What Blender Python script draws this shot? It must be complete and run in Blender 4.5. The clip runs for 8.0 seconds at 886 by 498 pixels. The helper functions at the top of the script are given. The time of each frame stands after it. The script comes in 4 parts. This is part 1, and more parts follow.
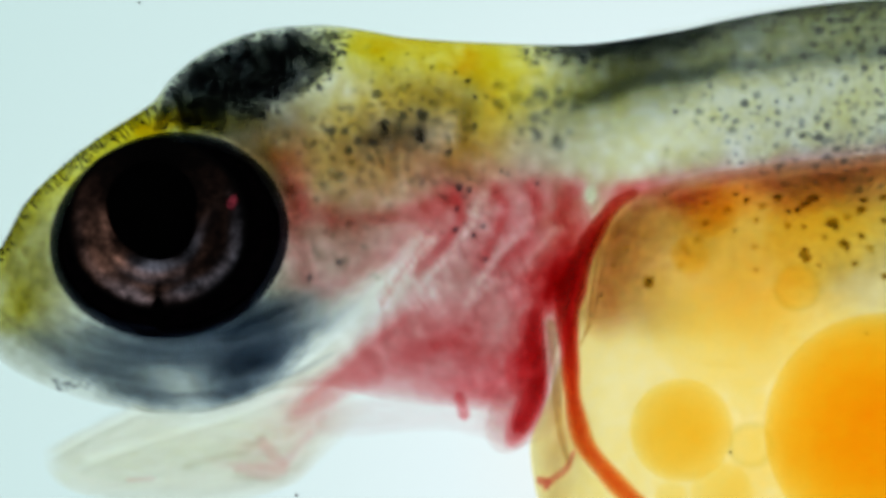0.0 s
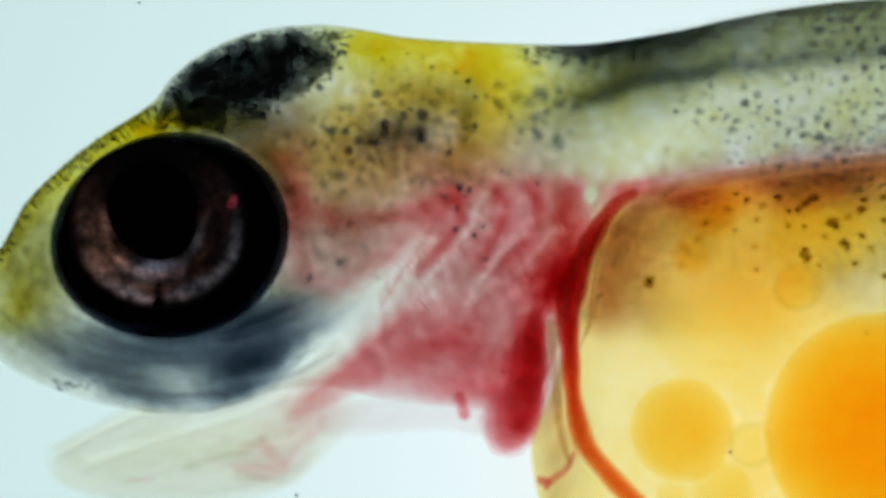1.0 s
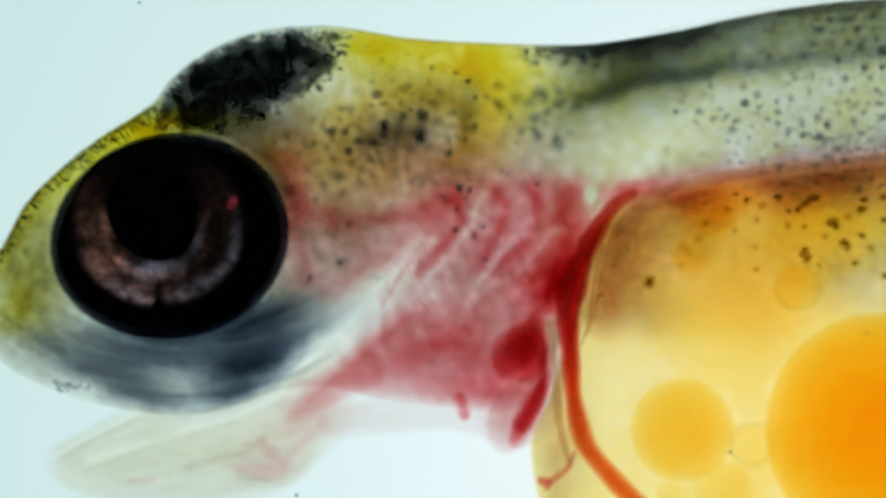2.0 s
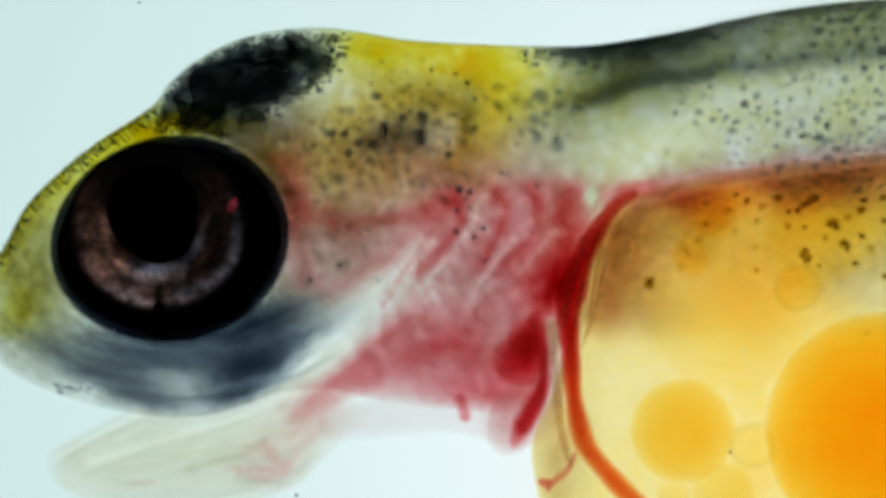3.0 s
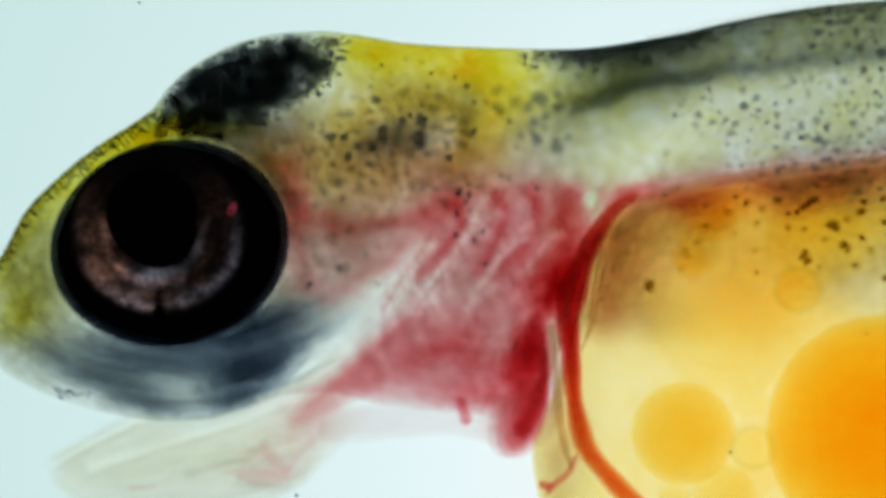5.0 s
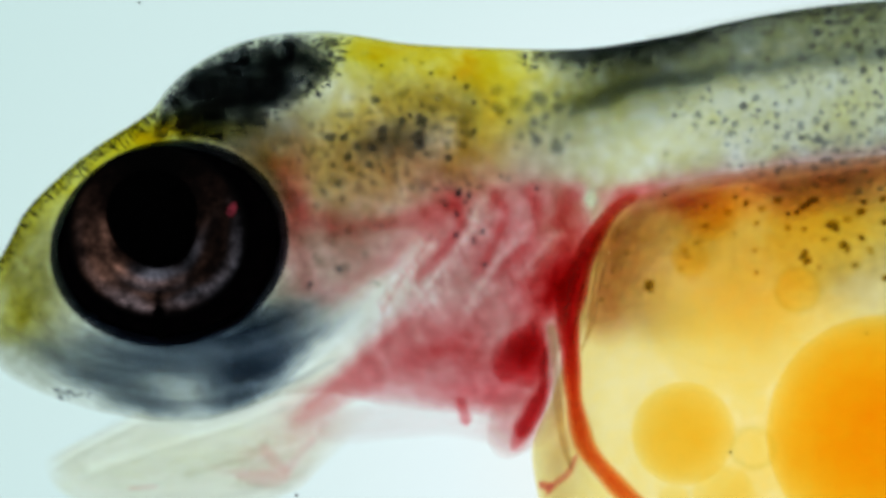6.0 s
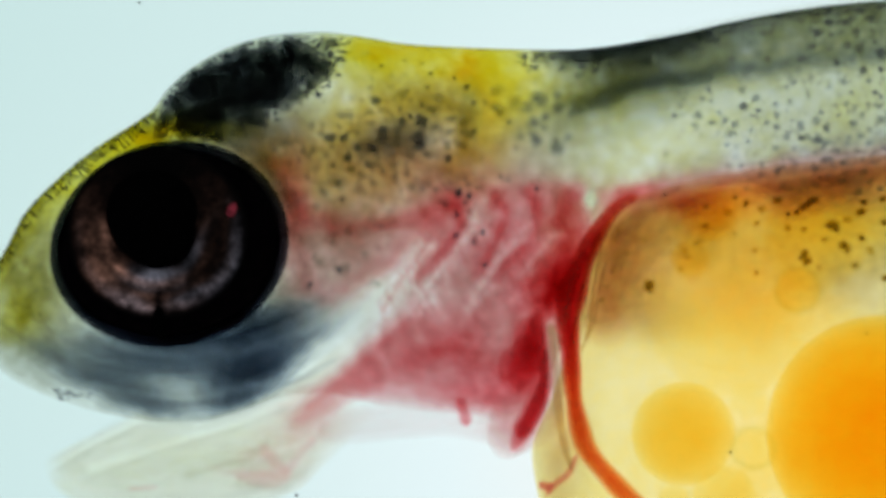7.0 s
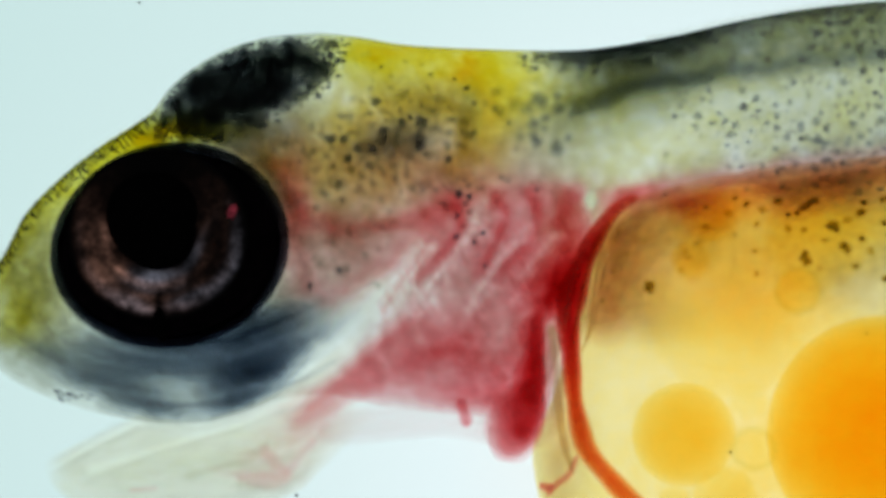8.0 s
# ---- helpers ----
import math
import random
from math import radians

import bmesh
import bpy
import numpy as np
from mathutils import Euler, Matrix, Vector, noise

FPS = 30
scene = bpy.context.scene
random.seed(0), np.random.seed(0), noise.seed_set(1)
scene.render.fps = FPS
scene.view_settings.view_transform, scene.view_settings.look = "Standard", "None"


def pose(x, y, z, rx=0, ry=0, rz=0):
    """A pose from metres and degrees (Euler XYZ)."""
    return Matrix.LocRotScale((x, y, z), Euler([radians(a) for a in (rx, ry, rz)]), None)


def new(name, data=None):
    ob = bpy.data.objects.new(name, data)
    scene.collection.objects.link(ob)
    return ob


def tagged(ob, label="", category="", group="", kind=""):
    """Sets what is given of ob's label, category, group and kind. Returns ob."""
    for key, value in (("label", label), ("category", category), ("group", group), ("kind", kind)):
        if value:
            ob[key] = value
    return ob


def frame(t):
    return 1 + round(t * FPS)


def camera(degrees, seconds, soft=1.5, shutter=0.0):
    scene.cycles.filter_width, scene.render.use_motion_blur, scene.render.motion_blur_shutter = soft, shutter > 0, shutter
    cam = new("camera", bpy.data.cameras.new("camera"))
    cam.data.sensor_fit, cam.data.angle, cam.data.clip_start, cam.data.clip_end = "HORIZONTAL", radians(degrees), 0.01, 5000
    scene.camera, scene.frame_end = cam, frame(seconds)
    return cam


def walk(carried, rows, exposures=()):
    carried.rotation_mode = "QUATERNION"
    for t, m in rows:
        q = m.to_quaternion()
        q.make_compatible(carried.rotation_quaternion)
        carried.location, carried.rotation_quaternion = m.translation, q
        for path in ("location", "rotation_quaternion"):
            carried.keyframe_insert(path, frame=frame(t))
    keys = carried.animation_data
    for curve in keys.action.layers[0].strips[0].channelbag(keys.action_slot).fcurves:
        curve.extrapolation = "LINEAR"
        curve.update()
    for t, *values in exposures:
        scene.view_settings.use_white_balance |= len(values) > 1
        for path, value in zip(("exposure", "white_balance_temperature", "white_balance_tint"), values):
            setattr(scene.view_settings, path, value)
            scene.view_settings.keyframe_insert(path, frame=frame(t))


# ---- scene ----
# A newly hatched fish lies on its side on a glass slide over the lamp of a microscope. Lengths below are millimetres.
MM = 0.001
cam = camera(1.9096, 8.0, soft=4.3)
walk(cam, [(0.0, pose(0, 0, 0.15)), (8.0, pose(0, 0, 0.15))])
scene.cycles.transparent_max_bounces = 48

# ---- light: the microscope's lamp below, a dim room above ----
world = bpy.data.worlds.new("room")
scene.world = world
world.use_nodes = True
world.node_tree.nodes["Background"].inputs[0].default_value = (0.93, 0.97, 1.0, 1)
world.node_tree.nodes["Background"].inputs[1].default_value = 0.40


# ---- node helpers ----
def node(nt, kind, **values):
    n = nt.nodes.new(kind)
    for key, value in values.items():
        n.inputs[key.replace("_", " ")].default_value = value
    return n


def calc(nt, op, a, b=None):
    n = nt.nodes.new("ShaderNodeMath")
    n.operation = op
    for i, v in enumerate((a, b)):
        if v is None:
            continue
        if isinstance(v, (int, float)):
            n.inputs[i].default_value = v
        else:
            nt.links.new(v, n.inputs[i])
    return n.outputs[0]


def blank(name):
    m = bpy.data.materials.new(name)
    m.use_nodes = True
    m.node_tree.nodes.clear()
    return m, m.node_tree


def local_mm(nt):
    co = nt.nodes.new("ShaderNodeTexCoord")
    s = nt.nodes.new("ShaderNodeVectorMath")
    s.operation = "SCALE"
    s.inputs["Scale"].default_value = 1 / MM
    nt.links.new(co.outputs["Object"], s.inputs[0])
    return s.outputs[0]


def grain(nt, co, size, detail=3.0, rough=0.6, squash=None, shift=0.0):
    if shift:
        mv = nt.nodes.new("ShaderNodeVectorMath")
        mv.operation = "ADD"
        mv.inputs[1].default_value = (shift, shift * 0.7, 0)
        nt.links.new(co, mv.inputs[0])
        co = mv.outputs[0]
    if squash:
        mp = nt.nodes.new("ShaderNodeMapping")
        mp.inputs["Rotation"].default_value = (0, 0, radians(squash[0]))
        mp.inputs["Scale"].default_value = (squash[1], 1, 1)
        nt.links.new(co, mp.inputs[0])
        co = mp.outputs[0]
    n = node(nt, "ShaderNodeTexNoise", Scale=1 / size, Detail=detail, Roughness=rough)
    nt.links.new(co, n.inputs["Vector"])
    return n.outputs["Fac"]


# what each pigment takes out of red, green and blue
ABSORB = {
    "melanin": (1.04, 1.0, 0.88),
    "yellow": (0.05, 0.21, 2.8),
    "oil": (0.0, 0.80, 4.6),
    "blood": (0.42, 2.8, 2.6),
    "tissue": (0.50, 0.53, 0.68),
    "slate": (1.12, 1.0, 0.84),
}


def tissue(name, size=0.05, swing=None, scatter=0.10, base=(0.75, 0.70, 0.60), gloss=0.35, squash=None):
    """Translucent flesh: light from below passes it and is absorbed by the pigments that the mesh carries."""
    m, nt = blank(name)
    swing = swing or {}
    co = local_mm(nt)
    coarse = grain(nt, co, size, 3, 0.6, squash)
    total = [None, None, None]
    for j, (pigment, k) in enumerate(ABSORB.items()):
        # every pigment lies in its own cells, so each is mottled on its own
        big, fine = grain(nt, co, size, 3, 0.6, squash, 3.7 * j), grain(nt, co, size * 0.27, 2, 0.55, None, 5.3 * j)
        both = calc(nt, "ADD", calc(nt, "MULTIPLY", big, 1.1), calc(nt, "MULTIPLY", fine, 0.9))
        both = calc(nt, "SUBTRACT", both, 1.0)
        a = nt.nodes.new("ShaderNodeAttribute")
        a.attribute_name = pigment
        amount = calc(nt, "MULTIPLY", both, swing.get(pigment, 1.2))
        amount = calc(nt, "MAXIMUM", calc(nt, "ADD", amount, 1.0), 0.05)
        amount = calc(nt, "MULTIPLY", a.outputs["Fac"], amount)
        for i in range(3):
            part_of = calc(nt, "MULTIPLY", amount, -k[i])
            total[i] = part_of if total[i] is None else calc(nt, "ADD", total[i], part_of)
    rgb = nt.nodes.new("ShaderNodeCombineColor")
    for i in range(3):
        nt.links.new(calc(nt, "EXPONENT", total[i]), rgb.inputs[i])
    clear = nt.nodes.new("ShaderNodeBsdfTransparent")
    nt.links.new(rgb.outputs[0], clear.inputs[0])
    tint = nt.nodes.new("ShaderNodeMix")
    tint.data_type, tint.blend_type = "RGBA", "MULTIPLY"
    tint.inputs[0].default_value = 1.0
    tint.inputs[6].default_value = (*base, 1)
    nt.links.new(rgb.outputs[0], tint.inputs[7])
    bump = node(nt, "ShaderNodeBump", Strength=0.25, Distance=0.01 * MM)
    nt.links.new(coarse, bump.inputs["Height"])
    glow = nt.nodes.new("ShaderNodeBsdfTranslucent")
    wet = node(nt, "ShaderNodeBsdfPrincipled", Roughness=gloss, IOR=1.12)
    for shader, slot in ((glow, "Color"), (wet, "Base Color")):
        nt.links.new(tint.outputs[2], shader.inputs[slot])
        nt.links.new(bump.outputs[0], shader.inputs["Normal"])
    flesh = nt.nodes.new("ShaderNodeMixShader")
    flesh.inputs[0].default_value = 0.35
    nt.links.new(glow.outputs[0], flesh.inputs[1])
    nt.links.new(wet.outputs[0], flesh.inputs[2])
    mix = nt.nodes.new("ShaderNodeMixShader")
    cloudy = calc(nt, "SUBTRACT", 1.0, calc(nt, "EXPONENT", calc(nt, "MULTIPLY", calc(nt, "ADD", total[1], total[2]), 1.2)))
    nt.links.new(calc(nt, "MULTIPLY", cloudy, scatter), mix.inputs[0])
    nt.links.new(clear.outputs[0], mix.inputs[1])
    nt.links.new(flesh.outputs[0], mix.inputs[2])
    out = nt.nodes.new("ShaderNodeOutputMaterial")
    nt.links.new(mix.outputs[0], out.inputs[0])
    return m


def solid(name, dark, light, size, rough=0.4):
    """An opaque surface, mottled between two colours."""
    m, nt = blank(name)
    co = local_mm(nt)
    n = grain(nt, co, size, 4, 0.65)
    ramp = nt.nodes.new("ShaderNodeValToRGB")
    ramp.color_ramp.elements[0].position, ramp.color_ramp.elements[1].position = 0.3, 0.7
    ramp.color_ramp.elements[0].color, ramp.color_ramp.elements[1].color = (*dark, 1), (*light, 1)
    nt.links.new(n, ramp.inputs[0])
    b = node(nt, "ShaderNodeBsdfPrincipled", Roughness=rough, IOR=1.04, Specular_IOR_Level=0.0)
    nt.links.new(ramp.outputs[0], b.inputs["Base Color"])
    bump = node(nt, "ShaderNodeBump", Strength=0.3, Distance=0.008 * MM)
    nt.links.new(n, bump.inputs["Height"])
    nt.links.new(bump.outputs[0], b.inputs["Normal"])
    out = nt.nodes.new("ShaderNodeOutputMaterial")
    nt.links.new(b.outputs[0], out.inputs[0])
    return m


def iris_material():
    """Dark iris with coppery and silvery guanine, whose amounts the mesh carries."""
    m, nt = blank("iris")
    co = local_mm(nt)
    n1, n2 = grain(nt, co, 0.13, 4, 0.65), grain(nt, co, 0.03, 3, 0.6)
    mottle = calc(nt, "MULTIPLY", calc(nt, "POWER", calc(nt, "MULTIPLY", n1, 1.7), 4.0), calc(nt, "ADD", n2, 0.5))
    total = [None, None, None]
    for key, rgb in (("copper", (0.34, 0.165, 0.115)), ("silver", (0.30, 0.31, 0.38))):
        a = nt.nodes.new("ShaderNodeAttribute")
        a.attribute_name = key
        amount = calc(nt, "MULTIPLY", a.outputs["Fac"], mottle)
        for i in range(3):
            v = calc(nt, "MULTIPLY", amount, rgb[i])
            total[i] = calc(nt, "ADD", v, total[i] if total[i] is not None else 0.0015)
    c = nt.nodes.new("ShaderNodeCombineColor")
    for i in range(3):
        nt.links.new(total[i], c.inputs[i])
    b = node(nt, "ShaderNodeBsdfPrincipled", Roughness=0.45, IOR=1.04)
    nt.links.new(c.outputs[0], b.inputs["Base Color"])
    bump = node(nt, "ShaderNodeBump", Strength=0.3, Distance=0.01 * MM)
    nt.links.new(n1, bump.inputs["Height"])
    nt.links.new(bump.outputs[0], b.inputs["Normal"])
    out = nt.nodes.new("ShaderNodeOutputMaterial")
    nt.links.new(b.outputs[0], out.inputs[0])
    return m


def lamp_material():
    """The diffuser over the microscope's lamp: bright spot added behind the yolk, falling off towards the rim."""
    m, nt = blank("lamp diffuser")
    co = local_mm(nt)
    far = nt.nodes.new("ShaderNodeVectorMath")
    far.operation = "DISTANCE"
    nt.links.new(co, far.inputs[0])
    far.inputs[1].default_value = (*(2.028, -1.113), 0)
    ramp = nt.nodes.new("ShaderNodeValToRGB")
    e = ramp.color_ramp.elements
    # warm hot spot, unseen behind the yolk, put in to brighten the droplets
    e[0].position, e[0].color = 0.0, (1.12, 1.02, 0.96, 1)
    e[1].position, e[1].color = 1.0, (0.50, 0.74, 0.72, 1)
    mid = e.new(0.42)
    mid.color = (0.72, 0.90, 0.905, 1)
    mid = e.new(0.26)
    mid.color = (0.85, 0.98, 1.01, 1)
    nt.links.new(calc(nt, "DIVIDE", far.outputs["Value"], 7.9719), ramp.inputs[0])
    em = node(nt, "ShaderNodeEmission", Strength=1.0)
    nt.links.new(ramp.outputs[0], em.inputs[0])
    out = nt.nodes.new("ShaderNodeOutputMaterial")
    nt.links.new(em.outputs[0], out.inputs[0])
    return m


def glass_material():
    m, nt = blank("slide glass")
    t = nt.nodes.new("ShaderNodeBsdfTransparent")
    t.inputs[0].default_value = (0.985, 0.995, 0.99, 1)
    gl = node(nt, "ShaderNodeBsdfGlossy", Roughness=0.02)
    mix = nt.nodes.new("ShaderNodeMixShader")
    mix.inputs[0].default_value = 0.03
    nt.links.new(t.outputs[0], mix.inputs[1])
    nt.links.new(gl.outputs[0], mix.inputs[2])
    out = nt.nodes.new("ShaderNodeOutputMaterial")
    nt.links.new(mix.outputs[0], out.inputs[0])
    return m


SKIN = tissue("skin and flesh", 0.075, {"melanin": 0.35, "yellow": 1.0, "blood": 0.55, "tissue": 0.6, "slate": 0.25}, scatter=0.08)
YOLK = tissue("yolk", 0.22, {"oil": 0.6, "yellow": 0.6, "tissue": 0.7, "blood": 0.8}, scatter=0.02, base=(1.0, 0.9, 0.6))
OIL = tissue("oil droplet", 0.16, {"oil": 0.42, "yellow": 0.5}, scatter=0.03, base=(1.0, 0.95, 0.7), gloss=0.25)
BLOOD = tissue("blood", 0.05, {"blood": 0.7}, scatter=0.03, base=(0.95, 0.6, 0.55))
GRISTLE = tissue("cartilage", 0.07, {"tissue": 1.7, "yellow": 1.0}, scatter=0.12, base=(1.0, 0.98, 0.93), squash=(-25, 0.3))
FIBRE = tissue("muscle fibre", 0.05, {"melanin": 1.2, "tissue": 1.0}, scatter=0.06, squash=(-20, 0.2))
PIGMENT = tissue("pigment cell", 0.02, {"melanin": 0.8}, scatter=0.04, base=(0.2, 0.2, 0.2))
EYE_BLACK = solid("eye coat", (0.0004, 0.0004, 0.0007), (0.002, 0.0013, 0.0016), 0.08, 0.5)
PUPIL = solid("pupil", (0.0006, 0.0006, 0.0006), (0.0012, 0.0012, 0.0012), 0.1, 0.5)
RED_GLINT = solid("red iris patch", (0.02, 0.006, 0.008), (0.50, 0.06, 0.09), 0.03, 0.4)
DIRT = solid("dirt", (0.004, 0.004, 0.004), (0.02, 0.018, 0.015), 0.01, 0.8)
IRIS = iris_material()
GLASS = glass_material()
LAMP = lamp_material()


# ---- mesh helpers ----
def smooth(xs, ys, q):
    """A curve through the stations, without overshoot."""
    xs, ys, q = np.asarray(xs, float), np.asarray(ys, float), np.asarray(q, float)
    d = np.diff(ys) / np.diff(xs)
    s = np.zeros_like(ys)
    s[1:-1] = np.where(d[1:] * d[:-1] > 0, 2 * d[1:] * d[:-1] / (d[1:] + d[:-1] + 1e-12 * np.sign(d[1:] + d[:-1] + 1e-30)), 0)
    s[0], s[-1] = d[0], d[-1]
    i = np.clip(np.searchsorted(xs, q) - 1, 0, len(xs) - 2)
    h = xs[i + 1] - xs[i]
    t = np.clip((q - xs[i]) / h, 0, 1)
    return ((2 * t**3 - 3 * t**2 + 1) * ys[i] + (t**3 - 2 * t**2 + t) * h * s[i]
            + (3 * t**2 - 2 * t**3) * ys[i + 1] + (t**3 - t**2) * h * s[i + 1])


def rings(n, k):
    """Quads for n rings of k points, and the two end caps."""
    a = (np.arange(n - 1)[:, None] * k + np.arange(k)[None, :]).ravel()
    b = (np.arange(n - 1)[:, None] * k + (np.arange(k)[None, :] + 1) % k).ravel()
    faces = np.stack([a, a + k, b + k, b], 1).tolist()
    return faces + [list(range(k)), list(range((n - 1) * k, n * k))[::-1]]


def part(name, made, material, parent, label="", kind=""):
    """Links a mesh, given as (points in mm, faces, pigments), as one part of a thing."""
    co, faces, pigments = made
    me = bpy.data.meshes.new(name)
    me.from_pydata((np.asarray(co) * MM).tolist(), [], faces)
    me.polygons.foreach_set("use_smooth", [True] * len(me.polygons))
    for key, value in pigments.items():
        at = me.attributes.new(key, "FLOAT", "POINT")
        at.data.foreach_set("value", np.broadcast_to(np.asarray(value, np.float32), (len(co),)).copy())
    me.materials.append(material)
    ob = new(name, me)
    ob.parent = parent
    return tagged(ob, label, kind=kind)


def tube(path, z=0.0, flat=1.0, step=0.03, k=20, lump=0.0, seed=0, soft=3.0, **pigments):
    """A limb along a bent line of (x, y, radius): round or flattened, with rounded ends. Pigment follows its thickness."""
    p = np.array(path, float)
    t = np.concatenate([[0], np.cumsum(np.hypot(*np.diff(p[:, :2], axis=0).T))])
    n = max(8, int(t[-1] / step))
    q = np.linspace(0, t[-1], n)
    x, y, r = (smooth(t, p[:, i], q) for i in range(3))
    zz = smooth(t, np.broadcast_to(z, t.shape), q) if np.ndim(z) else np.full(n, float(z))
    r0, r1 = max(r[0], 1e-3), max(r[-1], 1e-3)
    r = r * np.sqrt(np.clip(1 - np.clip(1 - q / r0, 0, 1) ** 2, 4e-3, 1)) * np.sqrt(np.clip(1 - np.clip(1 - (t[-1] - q) / r1, 0, 1) ** 2, 4e-3, 1))
    if lump:
        r = r * (1 + lump * np.array([noise.noise((a * 5, seed, 0)) for a in q]))
    tx, ty = np.gradient(x, q), np.gradient(y, q)
    ln = np.hypot(tx, ty) + 1e-9
    th = np.linspace(0, 2 * math.pi, k, endpoint=False)
    c, s = np.cos(th)[None], np.sin(th)[None]
    co = np.stack([x[:, None] - (ty / ln)[:, None] * r[:, None] * c, y[:, None] + (tx / ln)[:, None] * r[:, None] * c,
                   zz[:, None] + flat * r[:, None] * s], -1).reshape(-1, 3)
    thick = np.abs(s) ** soft * np.minimum(1, r / (0.3 * r.max() + 1e-6))[:, None]
    along = {key: (smooth(t, value, q) if np.ndim(value) else np.full(n, value)) for key, value in pigments.items()}
    return co, rings(n, k), {key: (thick * value[:, None]).ravel() for key, value in along.items()}


def blob(x, y, z, a, b, c, turn=0.0, core=0.5, n=28, k=48, lump=0.0, seed=0, soft=0.9, **pigments):
    """A rounded lump with half-axes a, b, c; core: how much pigment its rim keeps."""
    ph = np.linspace(0.10, math.pi - 0.10, n)
    th = np.linspace(0, 2 * math.pi, k, endpoint=False)
    u = np.stack([np.sin(ph)[:, None] * np.cos(th), np.sin(ph)[:, None] * np.sin(th), np.cos(ph)[:, None] * np.ones((1, k))], -1).reshape(-1, 3)
    w = np.ones(len(u))
    if lump:
        w = np.array([1 + lump * noise.noise(Vector(v) * 1.6 + Vector((seed * 7.3, 0, 0))) for v in u.tolist()])
    co = u * w[:, None] * (a, b, c)
    ca, sa = math.cos(radians(turn)), math.sin(radians(turn))
    co = np.stack([x + co[:, 0] * ca - co[:, 1] * sa, y + co[:, 0] * sa + co[:, 1] * ca, z + co[:, 2]], -1)
    thick = core + (1 - core) * np.abs(u[:, 2]) ** soft
    return co, rings(n, k), {key: value * thick for key, value in pigments.items()}


def loft(stations, depth, s, front, back, upright=False):
    """A body along x (or along y when upright) between two outlines; depth(s) is its half thickness."""
    st = np.array(stations, float)
    st = st[np.argsort(st[:, 0])]
    lo, hi = smooth(st[:, 0], st[:, 1], s), smooth(st[:, 0], st[:, 2], s)
    mid, half = (lo + hi) / 2, np.maximum(np.abs(hi - lo) / 2, 1e-4)
    th = np.concatenate([np.linspace(0, math.pi, front, endpoint=False), np.linspace(math.pi, 2 * math.pi, back, endpoint=False)])
    d = depth(s)
    across = mid[:, None] + half[:, None] * np.cos(th)
    along = np.broadcast_to(s[:, None], across.shape)
    z = d[:, None] * np.sign(np.sin(th)) * np.abs(np.sin(th)) ** 0.85
    pair = (across, along) if upright else (along, across)
    co = np.stack([*pair, z], -1).reshape(-1, 3)
    faces = rings(len(s), len(th))
    if upright:
        faces = [f[::-1] for f in faces]
    return co, faces, np.abs(np.sin(th))[None].repeat(len(s), 0).ravel(), (z > 0).ravel()


# ---- setting ----
def slab(name, x0, x1, y0, y1, z0, z1, material, bevel=0.05):
    bm = bmesh.new()
    bmesh.ops.create_cube(bm, size=1, matrix=Matrix.Translation(Vector(((x0 + x1) / 2, (y0 + y1) / 2, (z0 + z1) / 2)) * MM) @ Matrix.Diagonal(((x1 - x0) * MM, (y1 - y0) * MM, (z1 - z0) * MM, 1)))
    bmesh.ops.bevel(bm, geom=bm.edges[:], offset=bevel * MM, segments=2, affect="EDGES")
    me = bpy.data.meshes.new(name)
    bm.to_mesh(me)
    bm.free()
    me.materials.append(material)
    return new(name, me)


FLOOR = -1.02
slide = tagged(slab("slide", -30, 46, -13, 13, FLOOR - 1.0, FLOOR, GLASS), "clear glass microscope slide under the young fish", "glass slide", kind="structure")


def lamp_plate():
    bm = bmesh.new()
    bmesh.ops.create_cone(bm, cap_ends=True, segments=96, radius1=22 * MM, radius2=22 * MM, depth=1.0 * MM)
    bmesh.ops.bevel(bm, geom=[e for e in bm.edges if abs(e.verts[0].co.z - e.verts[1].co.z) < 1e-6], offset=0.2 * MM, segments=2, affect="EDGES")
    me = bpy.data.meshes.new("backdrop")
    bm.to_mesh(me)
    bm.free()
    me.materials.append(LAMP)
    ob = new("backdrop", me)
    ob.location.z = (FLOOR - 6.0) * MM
    return tagged(ob, "pale blue-white lamp diffuser under slide, with brighter spot added behind the yolk", "lamp diffuser", kind="structure")


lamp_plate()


def dust_speck(x, y, r, seed):
    """A grain of dirt that lies on the glass."""
    bm = bmesh.new()
    bmesh.ops.create_icosphere(bm, subdivisions=2, radius=r * MM)
    for v in bm.verts:
        v.co *= 1 + 0.35 * noise.noise(v.co / (r * MM) + Vector((seed, 0, 0)))
        v.co.z *= 0.6
    low = min(v.co.z for v in bm.verts)
    me = bpy.data.meshes.new("dust_speck")
    bm.to_mesh(me)
    bm.free()
    me.materials.append(DIRT)
    ob = new("dust_speck", me)
    ob.location = (x * MM, y * MM, FLOOR * MM - low)
    return tagged(ob, "tiny dark grain of dust on the glass slide", "dust", "dust on the slide")


for i, (x, y, r) in enumerate([(-0.832, -1.400, 0.0096), (1.260, 0.309, 0.0083), (1.633, -1.154, 0.0077), (2.408, -0.478, 0.007), (-1.224, -0.839, 0.007), (-1.725, 1.400, 0.0077)]):
    dust_speck(x, y, r, i * 3.1)

# ---- the fish: outlines ----
fish = tagged(new("fish_larva"), "translucent newly hatched fish with dark eye and orange yolk sac", "fish larva")
fish.empty_display_size = 0.5 * MM

